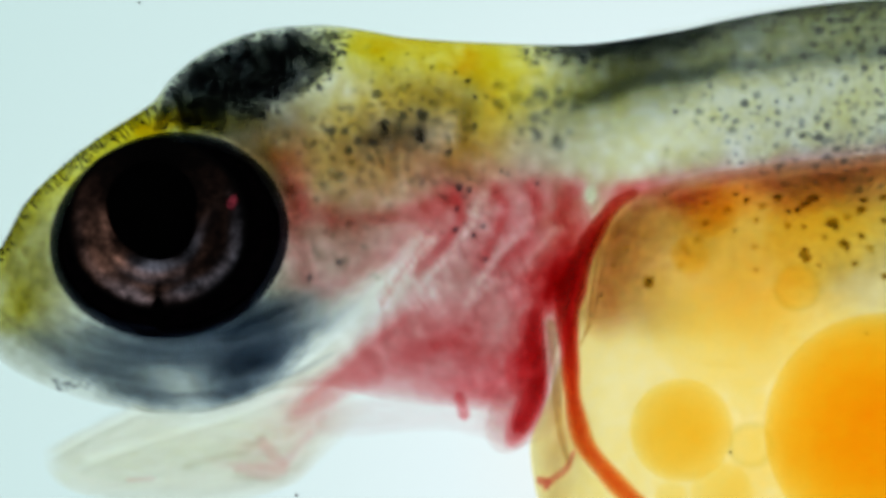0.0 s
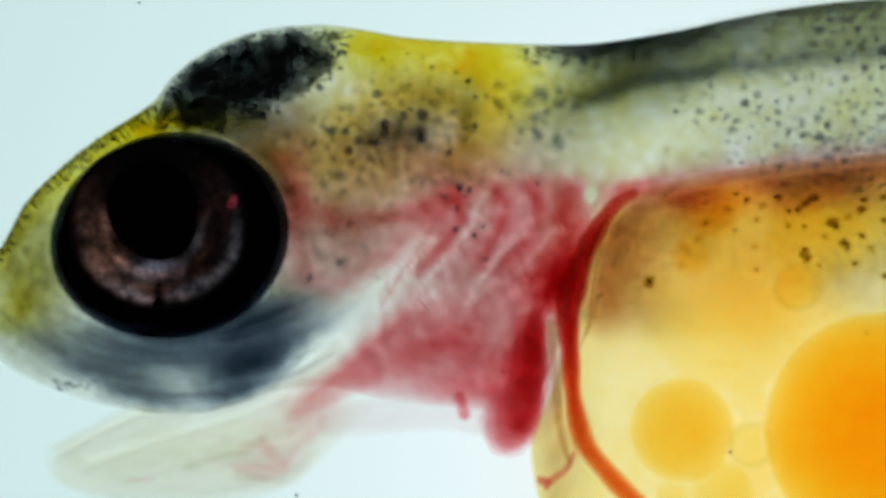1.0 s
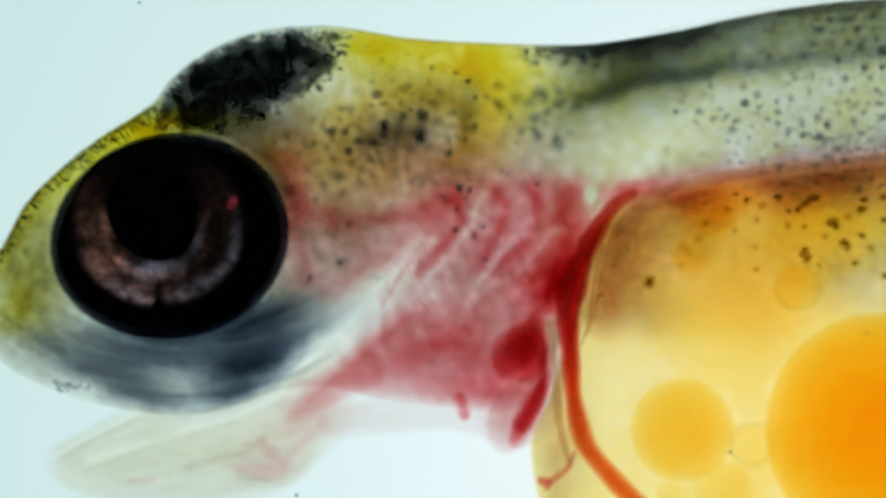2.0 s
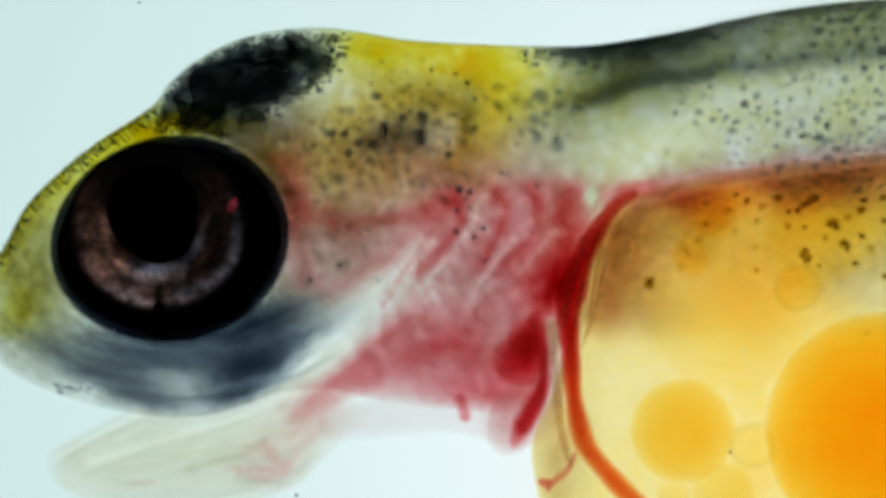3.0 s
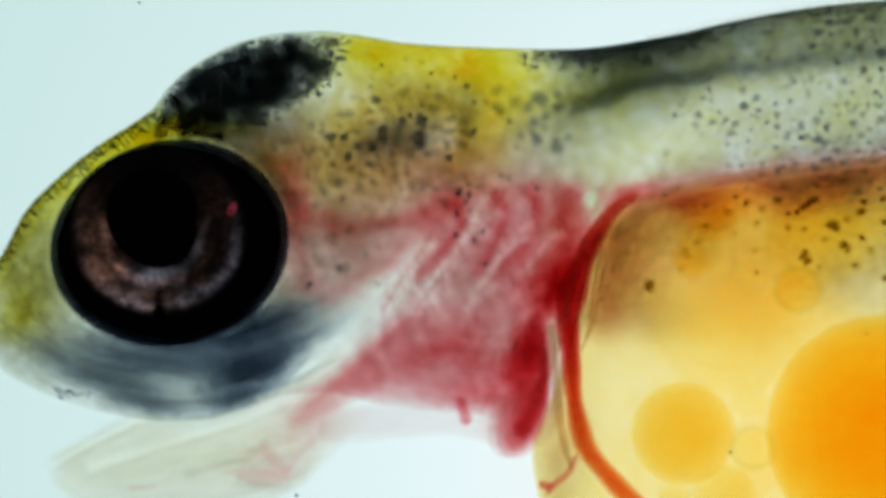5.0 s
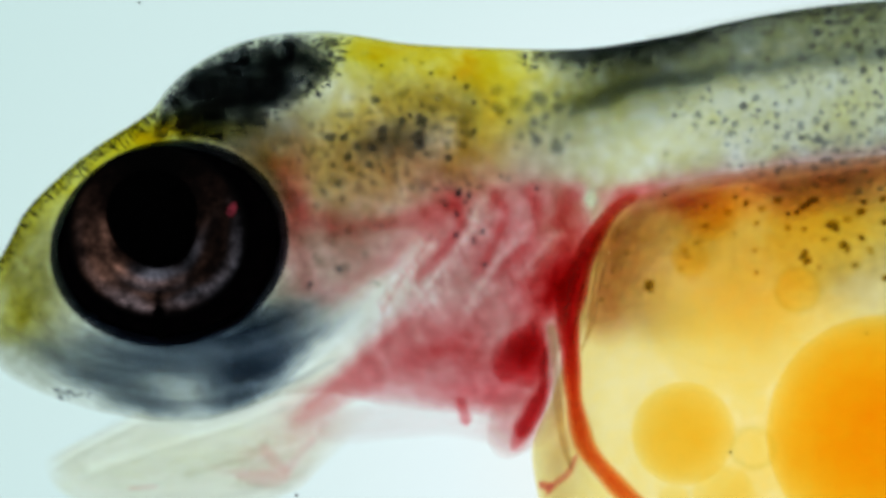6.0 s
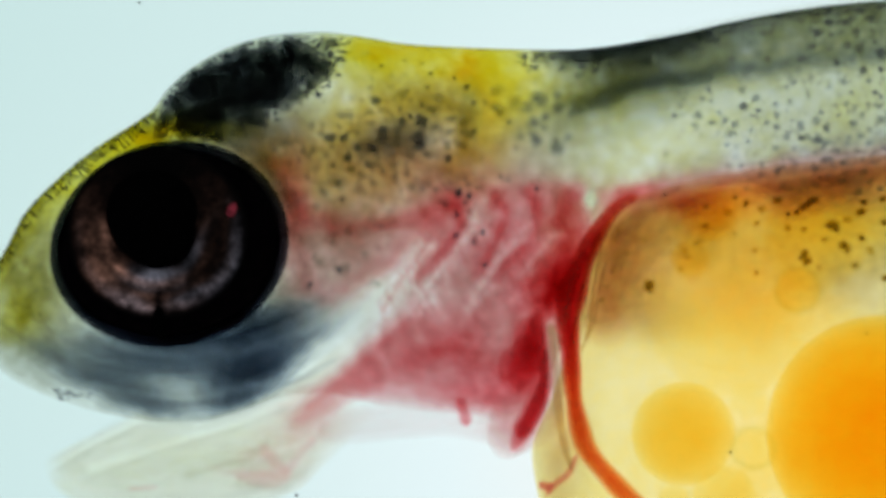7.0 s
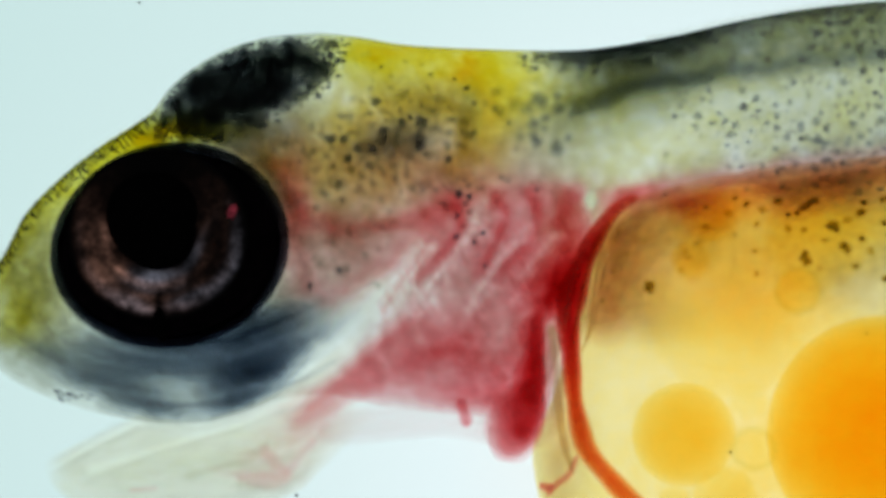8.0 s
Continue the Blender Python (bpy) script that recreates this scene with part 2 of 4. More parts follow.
OUTLINE = [(-2.621, -0.252, -0.379), (-2.596, -0.092, -0.507), (-2.500, 0.003, -0.635), (-2.357, 0.258, -0.724), (-2.181, 0.440, -0.800), (-1.926, 0.641, -0.877), (-1.735, 0.759, -0.912), (-1.633, 0.832, -0.928), (-1.543, 0.953, -0.931), (-1.384, 1.084, -0.928), (-1.161, 1.196, -0.877), (-0.906, 1.253, -0.794), (-0.682, 1.263, -0.775), (-0.459, 1.237, -0.826), (-0.204, 1.193, -0.871), (0.051, 1.173, -0.896), (0.306, 1.161, -0.922), (0.497, 1.154, -0.896), (0.609, 1.151, -0.682), (0.721, 1.151, -0.316), (0.848, 1.158, 0.035), (0.976, 1.173, 0.207), (1.103, 1.193, 0.265), (1.327, 1.231, 0.319), (1.645, 1.301, 0.376), (1.964, 1.358, 0.421), (2.283, 1.397, 0.462), (2.602, 1.416, 0.501), (3.080, 1.413, 0.545), (5.153, 1.215, 0.641), (7.066, 1.049, 0.753), (8.406, 0.928, 0.864)]
ol = np.array(OUTLINE)
DEPTH = [(-2.621, 1.406, 0.0638), (-2.500, 1.406, 0.4145), (-2.181, 1.406, 0.7015), (-1.543, 1.406, 0.861), (-0.587, 1.406, 0.9088), (0.051, 1.406, 0.861), (0.689, 1.406, 0.7175), (1.327, 1.406, 0.6378), (2.602, 1.406, 0.6059), (4.834, 1.406, 0.4145), (7.066, 1.406, 0.1594), (8.406, 1.406, 0.0191)]
dp = np.array(DEPTH)


def body_depth(x):
    return smooth(dp[:, 0], dp[:, 2], x)


def outline(x):
    return smooth(ol[:, 0], ol[:, 1], x), smooth(ol[:, 0], ol[:, 2], x)


def body_z(x, y):
    """Height of the flank at a place."""
    hi, lo = outline(np.asarray(x, float))
    c = np.clip((y - (hi + lo) / 2) / ((hi - lo) / 2), -0.999, 0.999)
    return float(body_depth(np.asarray(x, float)) * (1 - c * c) ** 0.425)


YOLK_SIDES = [(0.571, 2.921, 3.112), (0.497, 1.964, 3.559), (0.418, 1.438, 3.846), (0.306, 1.065, 4.069), (0.067, 0.850, 4.388), (-0.188, 0.770, 4.595), (-0.507, 0.705, 4.739), (-0.826, 0.599, 4.834), (-1.113, 0.491, 4.866), (-1.400, 0.529, 4.834), (-1.783, 0.689, 4.675), (-2.165, 1.008, 4.356), (-2.484, 1.550, 3.878), (-2.675, 2.124, 3.399), (-2.739, 2.666, 2.921)]
ys_ = np.array(YOLK_SIDES)[::-1]


def yolk_depth(y):
    t = (y - -1.081) / 1.6741
    return 1.0 * np.sqrt(np.clip(1 - t * t, 0.0004, 1))


def yolk_z(x, y):
    lo, hi = smooth(ys_[:, 0], ys_[:, 1], y), smooth(ys_[:, 0], ys_[:, 2], y)
    c = np.clip((x - (lo + hi) / 2) / ((hi - lo) / 2), -0.999, 0.999)
    return float(yolk_depth(np.asarray(y, float)) * (1 - c * c) ** 0.425)


def field(x, y):
    """Soft patches of pigment over a pair of coordinate arrays."""
    def g(cx, cy, rx, ry, turn, amount):
        c, s = math.cos(radians(turn)), math.sin(radians(turn))
        u, v = (x - cx) * c + (y - cy) * s, -(x - cx) * s + (y - cy) * c
        return amount * np.exp(-((u / rx) ** 2 + (v / ry) ** 2))
    return g


def band(x, y, line, width):
    """A soft stripe along a line given by stations in x."""
    p = np.array(line)
    yy = smooth(p[:, 0], p[:, 1], x)
    return np.exp(-(((y - yy) / width) ** 2)) * ((x > p[0, 0]) & (x < p[-1, 0]))


def near(x, y, line, width):
    """A soft stripe along any bent line."""
    best = np.full(np.shape(x), 1e9)
    for (ax, ay), (bx, by) in zip(line[:-1], line[1:]):
        t = np.clip(((x - ax) * (bx - ax) + (y - ay) * (by - ay)) / ((bx - ax) ** 2 + (by - ay) ** 2), 0, 1)
        best = np.minimum(best, (x - ax - t * (bx - ax)) ** 2 + (y - ay - t * (by - ay)) ** 2)
    return np.exp(-best / width**2)


def rise(x, a, b):
    t = np.clip((x - a) / (b - a), 0, 1)
    return t * t * (3 - 2 * t)


def wobble(x, y, size, amount, seed):
    """Bends the coordinates a little, so that patches get living outlines."""
    p = np.stack([(0.83 * x + 0.56 * y) / size, (0.83 * y - 0.56 * x) / size], 1).tolist()
    dx = np.array([noise.noise((a, b, seed)) for a, b in p])
    dy = np.array([noise.noise((a, b, seed + 9.5)) for a, b in p])
    return x + amount * dx, y + amount * dy, dx


def flank_pigments(x, y, thick, front):
    hi, lo = outline(x)
    d = hi - y
    x, y, big = wobble(x, y, 0.22, 0.032, 1.37)
    x, y, small = wobble(x, y, 0.07, 0.016, 4.41)
    g = field(x, y)
    trunk = rise(x, 0.370, 1.008)
    head = 1 - trunk
    snout = 1 - rise(x, -1.767, -1.543)
    # black
    u, v = (x + 1.10) * 0.914 + (y - 0.97) * 0.407, -(x + 1.10) * 0.407 + (y - 0.97) * 0.914
    dense = rise(1 - (u / 0.57) ** 2 - (v / 0.235) ** 2 + 0.35 * small, 0.02, 1.05)
    melanin = (g(-1.090, 0.985, 0.3700, 0.1650,  22, 0.6) + 4.4 * dense + g(-1.400, 0.860, 0.1900, 0.1200,  34, 1.5) + g(-0.800, 1.140, 0.1700, 0.1000,  -5, 0.5) + g(-1.230, 0.780, 0.2800, 0.0900,  4, 0.7) + g(-1.040, 0.700, 0.1800, 0.0700,  8, 0.40)
               + g(-0.220, 0.657, 0.2232, 0.1276,  12, 0.8) + g(0.051, 0.450, 0.287, 0.1594,  0, 0.18) + g(-0.379, 0.625, 0.1435, 0.0765,  10, 0.5) + g(-0.045, 0.880, 0.287, 0.1084,  -8, 0.36) + g(0.131, 0.753, 0.0702, 0.1913,  0, 0.5) + g(-0.539, 0.450, 0.1913, 0.1594,  0, 0.2)
               + g(1.103, 1.062, 0.3508, 0.1276,  12, 1.0) + g(0.880, 0.880, 0.1913, 0.0765,  15, 0.5) + g(0.657, 1.103, 0.1913, 0.051,  0, 0.4)
               + trunk * (0.9 + 1.8 * np.exp(-(((x - 0.848) / 0.4145) ** 2))) * np.exp(-((d / 0.0542) ** 2)) + head * 0.3 * np.exp(-((d / 0.0191) ** 2))
               + 0.9 * trunk * near(x, y, [(1.263, 0.370), (1.805, 0.440), (2.602, 0.564)], 0.1084) * (0.5 + 0.5 * rise(x, 1.486, 2.283)) + trunk * 0.10)
    melanin = melanin + g(0.300, -0.150, 0.4500, 0.3500,  25, 0.05) + g(0.150, -0.680, 0.4500, 0.2000,  8, 0.12)
    melanin = np.minimum(melanin, 4.6) * (1 + 0.22 * small)
    arc = near(x, y, [(-0.300, 0.850), (-0.076, 0.890), (0.098, 0.800), (0.130, 0.640), (0.067, 0.513)], 0.0750)
    clump = near(x, y, [(-0.440, 0.590), (-0.340, 0.640), (-0.150, 0.640), (-0.120, 0.740)], 0.0650)
    melanin = melanin + 0.09 * arc + 0.28 * clump + g(-0.820, 0.800, 0.1700, 0.1300,  -20, 0.32) + g(-1.020, 0.690, 0.2200, 0.1000,  -18, 0.40) + 0.42 * near(x, y, [(-1.420, 0.720), (-1.200, 0.665), (-1.000, 0.520), (-0.880, 0.320)], 0.0500)
    # dark slate muscle under the eye, drawn out in strands that sweep round it
    r, a = np.hypot(x + 1.45, y - 0.80), np.arctan2(y - 0.80, x + 1.45)
    strand = np.array([noise.noise((u / 0.060, v * 1.3, 2.0)) + 0.7 * noise.noise((u / 0.024, v * 2.0, 7.0)) for u, v in zip(r.tolist(), a.tolist())])
    slate = (g(-1.050, -0.490, 0.2800, 0.1500,  27, 1.9) + g(-1.120, -0.690, 0.2400, 0.1000,  24, 2.3) + g(-0.860, -0.420, 0.1600, 0.1300,  40, 0.35) + g(-1.300, -0.450, 0.5000, 0.1200,  8, 1.9)
             + g(-1.850, -0.700, 0.3000, 0.0900,  -14, 1.4) + g(-1.850, -0.520, 0.3000, 0.1000,  -10, 0.9) + g(-1.680, -0.830, 0.2000, 0.0600,  -10, 1.3) + g(-2.150, -0.560, 0.2600, 0.1000,  -14, 0.35) + g(-1.480, -0.600, 0.3500, 0.0900,  3, 1.1)
             + g(-1.160, -0.800, 0.1600, 0.0600,  24, 1.5)
             - g(-0.760, -0.640, 0.0500, 0.2000,  -48, 0.5))
    slate = np.maximum(slate, 0) * np.clip(1 + 0.42 * strand, 0.3, 1.7)
    slate = slate + g(0.720, 0.760, 0.2600, 0.1500,  15, 0.40) + g(1.200, 0.820, 0.2600, 0.1100,  18, 0.42) + trunk * 0.06
    stripe = band(x, y, [(0.721, 0.800), (0.944, 0.896), (1.263, 0.960), (1.582, 1.010), (2.028, 1.060), (2.602, 1.113), (4.515, 1.087), (8.342, 0.928)], 0.0500)
    slate = slate + stripe * (0.55 + 0.75 * np.exp(-(((x - 1.263) / 0.3500) ** 2))) + trunk * (0.24 * rise(x, 1.100, 1.900) + 0.50 * (1 - rise(d, 0.1600, 0.4400))) + rise(x, 0.45, 0.75) * 0.9 * np.exp(-(((x - 1.05) / 0.50) ** 2)) * np.exp(-((d / 0.11) ** 2)) + trunk * 0.25 * g(1.450, 1.160, 0.3500, 0.0800,  12, 1.0)
    # yellow
    yellow = (g(0.051, 1.094, 0.4145, 0.1403,  -4, 0.80) + g(0.274, 0.960, 0.1754, 0.1913,  0, 0.45) + g(-0.379, 1.145, 0.3029, 0.1084,  -4, 0.55) + g(0.195, 0.657, 0.1435, 0.2232,  0, 0.35)
              + g(-0.459, 0.928, 0.4145, 0.2551,  0, 0.27) + g(-1.543, 0.721, 0.2232, 0.0574,  18, 0.8) + g(-1.400, 0.698, 0.2551, 0.051,  4, 0.7) + g(-1.001, 0.577, 0.2232, 0.1913,  0, 0.15) + g(-1.703, 0.650, 0.2400, 0.0800,  33, 0.8) + g(-2.020, 0.430, 0.2600, 0.0900,  42, 0.45) + g(-0.172, 0.800, 0.3827, 0.1276,  0, 0.22) + g(-1.161, 0.960, 0.3508, 0.1913,  25, 0.25)
              + snout * (0.70 * np.exp(-((d / 0.1467) ** 2)) + g(-2.404, -0.316, 0.1276, 0.1276,  0, 0.5) + g(-2.309, -0.188, 0.1913, 0.2551,  0, 0.25) + g(-2.309, 0.067, 0.1276, 0.287,  -25, 0.2)) + g(0.402, 0.928, 0.287, 0.2232,  0, 0.40)
              + g(-0.523, 0.482, 0.5102, 0.2551,  0, 0.22) + g(0.848, 0.928, 0.2551, 0.1594,  0, 0.28) + trunk * (0.16 + 0.06 * (1 - rise(d, 0.1913, 0.4464))))
    yellow = yellow + 0.02 * near(x, y, [(-0.124, 0.051), (-0.300, -0.156), (-0.523, -0.379), (-0.714, -0.635)], 0.1276)
    yellow = yellow * (1 + 0.5 * big + 0.4 * small)
    oil = g(0.131, 1.049, 0.0829, 0.1084,  -30, 0.35) + g(-0.268, 1.167, 0.2232, 0.051,  0, 0.14) + g(-1.543, 0.721, 0.1913, 0.051,  18, 0.3) + g(0.274, 0.800, 0.0638, 0.1594,  20, 0.15) + g(-0.523, 0.545, 0.4145, 0.2232,  0, 0.13) + 0.12 * arc + g(0.050, 0.900, 0.4500, 0.3000,  0, 0.07) + g(0.250, 0.620, 0.2500, 0.2000,  0, 0.08)
    # red
    arches = near(x, y, [(0.210, 0.306), (0.195, 0.147), (0.067, -0.013), (-0.070, -0.188), (-0.156, -0.316)], 0.051) + near(x, y, [(0.482, 0.147), (0.354, -0.029), (0.236, -0.172), (0.153, -0.300)], 0.0415) + 0.7 * near(x, y, [(0.641, 0.099), (0.561, 0.003), (0.450, -0.124)], 0.0415)
    wedge = near(x, y, [(-0.124, 0.051), (-0.300, -0.156), (-0.523, -0.379), (-0.714, -0.635)], 0.0957)
    veins = (0.22 * near(x, y, [(-0.906, 0.497), (-0.842, 0.306), (-0.753, 0.195), (-0.640, 0.170)], 0.0640) + 0.14 * near(x, y, [(-0.571, 0.156), (-0.332, 0.169), (-0.140, 0.226), (0.051, 0.306)], 0.0574) + 0.20 * near(x, y, [(0.051, 0.297), (0.242, 0.322), (0.497, 0.348), (0.721, 0.328)], 0.0829)
             + 0.16 * near(x, y, [(-0.762, -0.156), (-0.666, -0.207), (-0.523, -0.185), (-0.364, -0.092), (-0.204, 0.067), (-0.061, 0.195)], 0.0700) + 0.26 * near(x, y, [(0.281, 0.344), (0.344, 0.226), (0.306, 0.099), (0.210, -0.092)], 0.0415)
             + 0.32 * near(x, y, [(0.051, 0.316), (0.108, 0.179), (0.045, 0.067), (-0.140, -0.124)], 0.0415) + 0.3 * near(x, y, [(0.482, 0.354), (0.536, 0.220), (0.466, 0.067), (0.306, -0.124)], 0.0415)
             + 0.24 * near(x, y, [(-0.156, -0.332), (-0.300, -0.459), (-0.459, -0.603), (-0.619, -0.737), (-0.794, -0.874)], 0.0765) + 0.2 * near(x, y, [(0.721, 0.338), (0.682, 0.195), (0.721, 0.092), (0.832, 0.131)], 0.051))
    blood = (g(0.051, -0.443, 0.4305, 0.1913,  25, 0.48) + g(0.179, -0.619, 0.3827, 0.1594,  -4, 0.50) + g(0.140, -0.810, 0.4000, 0.0829,  -4, 0.85) + g(-0.300, -0.666, 0.3029, 0.1148,  26, 0.42) + g(0.300, -0.720, 0.2200, 0.1300,  0, 0.45) + g(0.338, 0.067, 0.3986, 0.287,  0, 0.33)
             + g(-0.523, 0.060, 0.4145, 0.2600,  0, 0.24) + g(0.561, -0.188, 0.1754, 0.287,  0, 0.50) + g(-0.635, -0.826, 0.2551, 0.0893,  32, 0.42) + g(0.625, 0.242, 0.1913, 0.1276,  0, 0.14) + g(-0.395, 0.480, 0.6059, 0.287,  0, 0.15)
             + g(0.019, 0.035, 0.1913, 0.2232,  -20, 0.25) + g(-0.829, 0.195, 0.0765, 0.3508,  0, 0.30) + g(-1.001, 0.571, 0.1913, 0.1594,  0, 0.12) + g(-0.140, 0.210, 0.2232, 0.0638,  15, 0.15) + g(0.976, 0.322, 0.1913, 0.0446,  10, 0.4) + g(1.090, 0.300, 0.1500, 0.0600,  18, 0.45) + g(0.753, 0.210, 0.1594, 0.1339,  0, 0.18) + g(0.730, 0.080, 0.1300, 0.1700,  -25, 0.30) + g(0.640, -0.200, 0.0850, 0.1500,  -25, 1.3) + g(0.700, -0.060, 0.0600, 0.1200,  -30, 0.5) + g(0.083, 0.450, 0.3508, 0.1594,  0, 0.14) + g(-0.150, 0.780, 0.6000, 0.3200,  0, 0.06) + 0.38 * trunk * near(x, y, [(1.008, 0.316), (1.327, 0.373), (1.805, 0.437), (2.602, 0.558)], 0.0702) * (1 - 0.5 * rise(x, 1.645, 2.443)) - g(0.816, 0.290, 0.0702, 0.0638,  0, 0.35) - g(0.820, 0.303, 0.0383, 0.0287,  0, 0.5) + veins)
    blood = blood * (1 - 0.45 * near(x, y, [(0.603, -0.367), (0.638, -0.794)], 0.0287))
    blood = np.maximum(blood, 0) * (1 - 0.6 * np.minimum(arches, 1)) * (1 - 0.62 * wedge) * (1 + 0.2 * small)
    # flesh
    flesh = (0.14 + g(-1.543, 0.067, 0.861, 0.7494,  0, 0.6) + g(-0.953, 0.545, 0.2551, 0.2232,  0, 0.7) + g(-0.835, 0.131, 0.0829, 0.3827,  0, 0.7) + g(-2.357, -0.061, 0.2073, 0.4464,  0, 1.2) + g(-1.033, -0.252, 0.1913, 0.1913,  0, 0.4) + g(-1.161, 0.679, 0.3827, 0.0957,  -8, 1.2) + g(0.179, -0.252, 0.5102, 0.3189,  20, 0.15) + trunk * 0.10 + g(-0.587, 0.545, 0.6059, 0.4305,  0, 0.68) + 0.9 * near(x, y, [(-1.420, 0.720), (-1.200, 0.665), (-1.000, 0.520), (-0.880, 0.320)], 0.0600) + g(-0.013, 0.625, 0.574, 0.3348,  0, 0.42) + g(-0.587, 0.067, 0.4145, 0.3029,  20, 1.05) + g(-2.229, -0.316, 0.4145, 0.4464,  0, 0.95) + g(-0.778, -0.252, 0.1913, 0.1913,  0, 0.5)
             + g(0.179, -0.124, 0.574, 0.4145,  30, 0.65) + g(0.051, -0.635, 0.6378, 0.2232,  10, 0.45) + g(0.689, 0.322, 0.3189, 0.1754,  0, 0.36) + trunk * 0.7 * (1 - rise(d, 0.1913, 0.4783)) + g(-1.735, -0.794, 0.7653, 0.1913,  0, 0.45) + g(-2.372, -0.698, 0.1913, 0.0638,  -20, 0.2)
             + trunk * g(2.283, 0.673, 0.8291, 0.2232,  5, 0.10) + g(0.561, 0.641, 0.3189, 0.2392,  0, 0.7) + g(0.115, 0.450, 0.3189, 0.1594,  0, 0.4) + g(0.606, -0.635, 0.051, 0.287,  0, 0.6)) * (1 - 0.5 * wedge) * (1 - 0.3 * np.minimum(arches, 1))
    flesh = flesh * (1 + 0.3 * big + 0.25 * small) + 0.25 * np.minimum(yellow, 1)
    under = np.where(y < (hi + lo) / 2, np.minimum(1, thick * 1.15) ** ((0.14 + 0.86 * rise(x, -0.969, -0.523) + 0.8 * (1 - rise(x, -2.200, -1.600))) * (1 + 0.2 * trunk)), 1.0)
    f = np.where(front, 1.0, 0.0) * under
    return {"melanin": np.maximum(melanin, 0) * f, "yellow": np.maximum(yellow, 0) * f, "oil": oil * f, "blood": blood * f, "tissue": np.maximum(flesh, 0) * f, "slate": slate * f}


def flank():
    s = np.concatenate([np.linspace(-2.621, 2.602, 430), np.linspace(2.634, 8.406, 50)])
    co, faces, thick, front = loft(OUTLINE, body_depth, s, 270, 40)
    return co, faces, flank_pigments(co[:, 0], co[:, 1], thick, front)


part("body", flank(), SKIN, fish, "translucent speckled flank, yellow over the head")


def yolk_sac():
    s = np.concatenate([np.linspace(-2.739, -1.464, 40), np.linspace(-1.448, 0.571, 150)])
    co, faces, thick, front = loft(YOLK_SIDES, yolk_depth, s, 220, 50, True)
    x, y = co[:, 0], co[:, 1]
    g = field(x, y)
    f = np.where(front, 1.0, 0.0)
    edge = rise(thick, -0.25, 0.35)
    x, y, big = wobble(x, y, 0.35, 0.10, 2.43)
    g = field(x, y)
    yellow = 0.05 + g(2.219, 0.067, 0.5102, 0.4145,  0, 0.05)
    oil = (0.215 * edge + g(1.773, -0.092, 0.5421, 0.3508,  0, 0.15) + g(1.486, 0.210, 0.1913, 0.1435,  0, 0.30) + g(2.124, 0.226, 0.4783, 0.1913,  0, 0.30) + g(1.614, -0.379, 0.4783, 0.2232,  0, 0.09) + g(1.071, 0.035, 0.2551, 0.2551,  0, 0.12) + g(0.874, -0.284, 0.1276, 0.2232,  0, 0.04)
           + g(1.750, -1.250, 0.2000, 0.2500,  0, 0.10) - g(0.976, -0.794, 0.287, 0.287,  0, 0.05) - g(2.411, -0.220, 0.1913, 0.1276,  0, 0.12))
    tan = 0.13 - g(2.411, -0.953, 0.7015, 0.574,  0, 0.05) + g(0.992, -0.029, 0.2551, 0.3508,  -20, 0.95) + g(1.327, 0.147, 0.3827, 0.2232,  -10, 0.9) + g(2.188, 0.411, 0.8291, 0.1403,  5, 1.5) + g(1.167, -0.395, 0.4145, 0.1594,  0, 0.22) + g(2.379, -0.124, 0.2600, 0.2200,  0, 0.65) + g(0.641, -1.113, 0.1594, 0.3827,  0, 0.7) + g(0.874, -0.284, 0.1276, 0.2232,  0, 0.15) + g(1.050, -0.240, 0.3000, 0.2200,  -25, 0.35) + g(1.709, -0.124, 0.5421, 0.3508,  0, 0.10) + g(2.188, 0.163, 0.5102, 0.287,  0, 0.45)
    rim = near(x, y, [(0.980, 0.200), (0.870, -0.080), (0.820, -0.320), (0.770, -0.480)], 0.1500) * (1 - rise(-y, 0.25, 0.60))
    tan = (tan - g(1.650, -0.200, 0.4500, 0.3000,  0, 0.08)) * (1 + 0.4 * big) + 0.60 * rim
    border = band(x, y, [(0.700, 0.150), (1.071, 0.306), (1.327, 0.354), (1.805, 0.408), (2.602, 0.501), (3.559, 0.545)], 0.0829)
    blood = border * 0.36 + g(2.219, 0.338, 0.6059, 0.0957,  4, 0.26) + g(1.518, 0.242, 0.3189, 0.1148,  0, 0.16) + g(1.040, 0.003, 0.287, 0.3189,  -20, 0.17) + 0.13 * rim + g(1.709, -0.092, 0.5421, 0.3508,  0, 0.07) + g(1.263, 0.322, 0.1913, 0.0638,  10, 0.2) + g(0.625, -1.049, 0.1276, 0.3827,  0, 0.08) + g(0.880, -0.284, 0.1276, 0.2232,  0, 0.06)
    under = outline(co[:, 0])[1] + 0.0446 - co[:, 1]
    f = f * (1 - rise(co[:, 0], 0.850, 1.150) * (1 - rise(under, -0.07, 0.11)))
    return co, faces, {"yellow": (yellow * edge + 0.03 * rim) * f, "oil": np.maximum(oil, 0) * f, "tissue": tan * f * np.minimum(1, 0.6 * rise(co[:, 1], -0.6, -0.3) + thick * 7) * (1 - rise(co[:, 1], 0.05, 0.25) * (1 - rise(thick, 0, 0.5))), "blood": blood * f * rise(thick, 0, 0.4), "melanin": (0.3 * border * (1 + big) + g(2.474, 0.338, 0.4783, 0.1913,  0, 0.3) + g(2.570, 0.067, 0.2551, 0.1913,  0, 0.3) + g(1.050, 0.030, 0.2600, 0.3000,  -20, 0.10)) * f}


part("yolk_sac", yolk_sac(), YOLK, fish, "bulging cream and amber yolk sac")


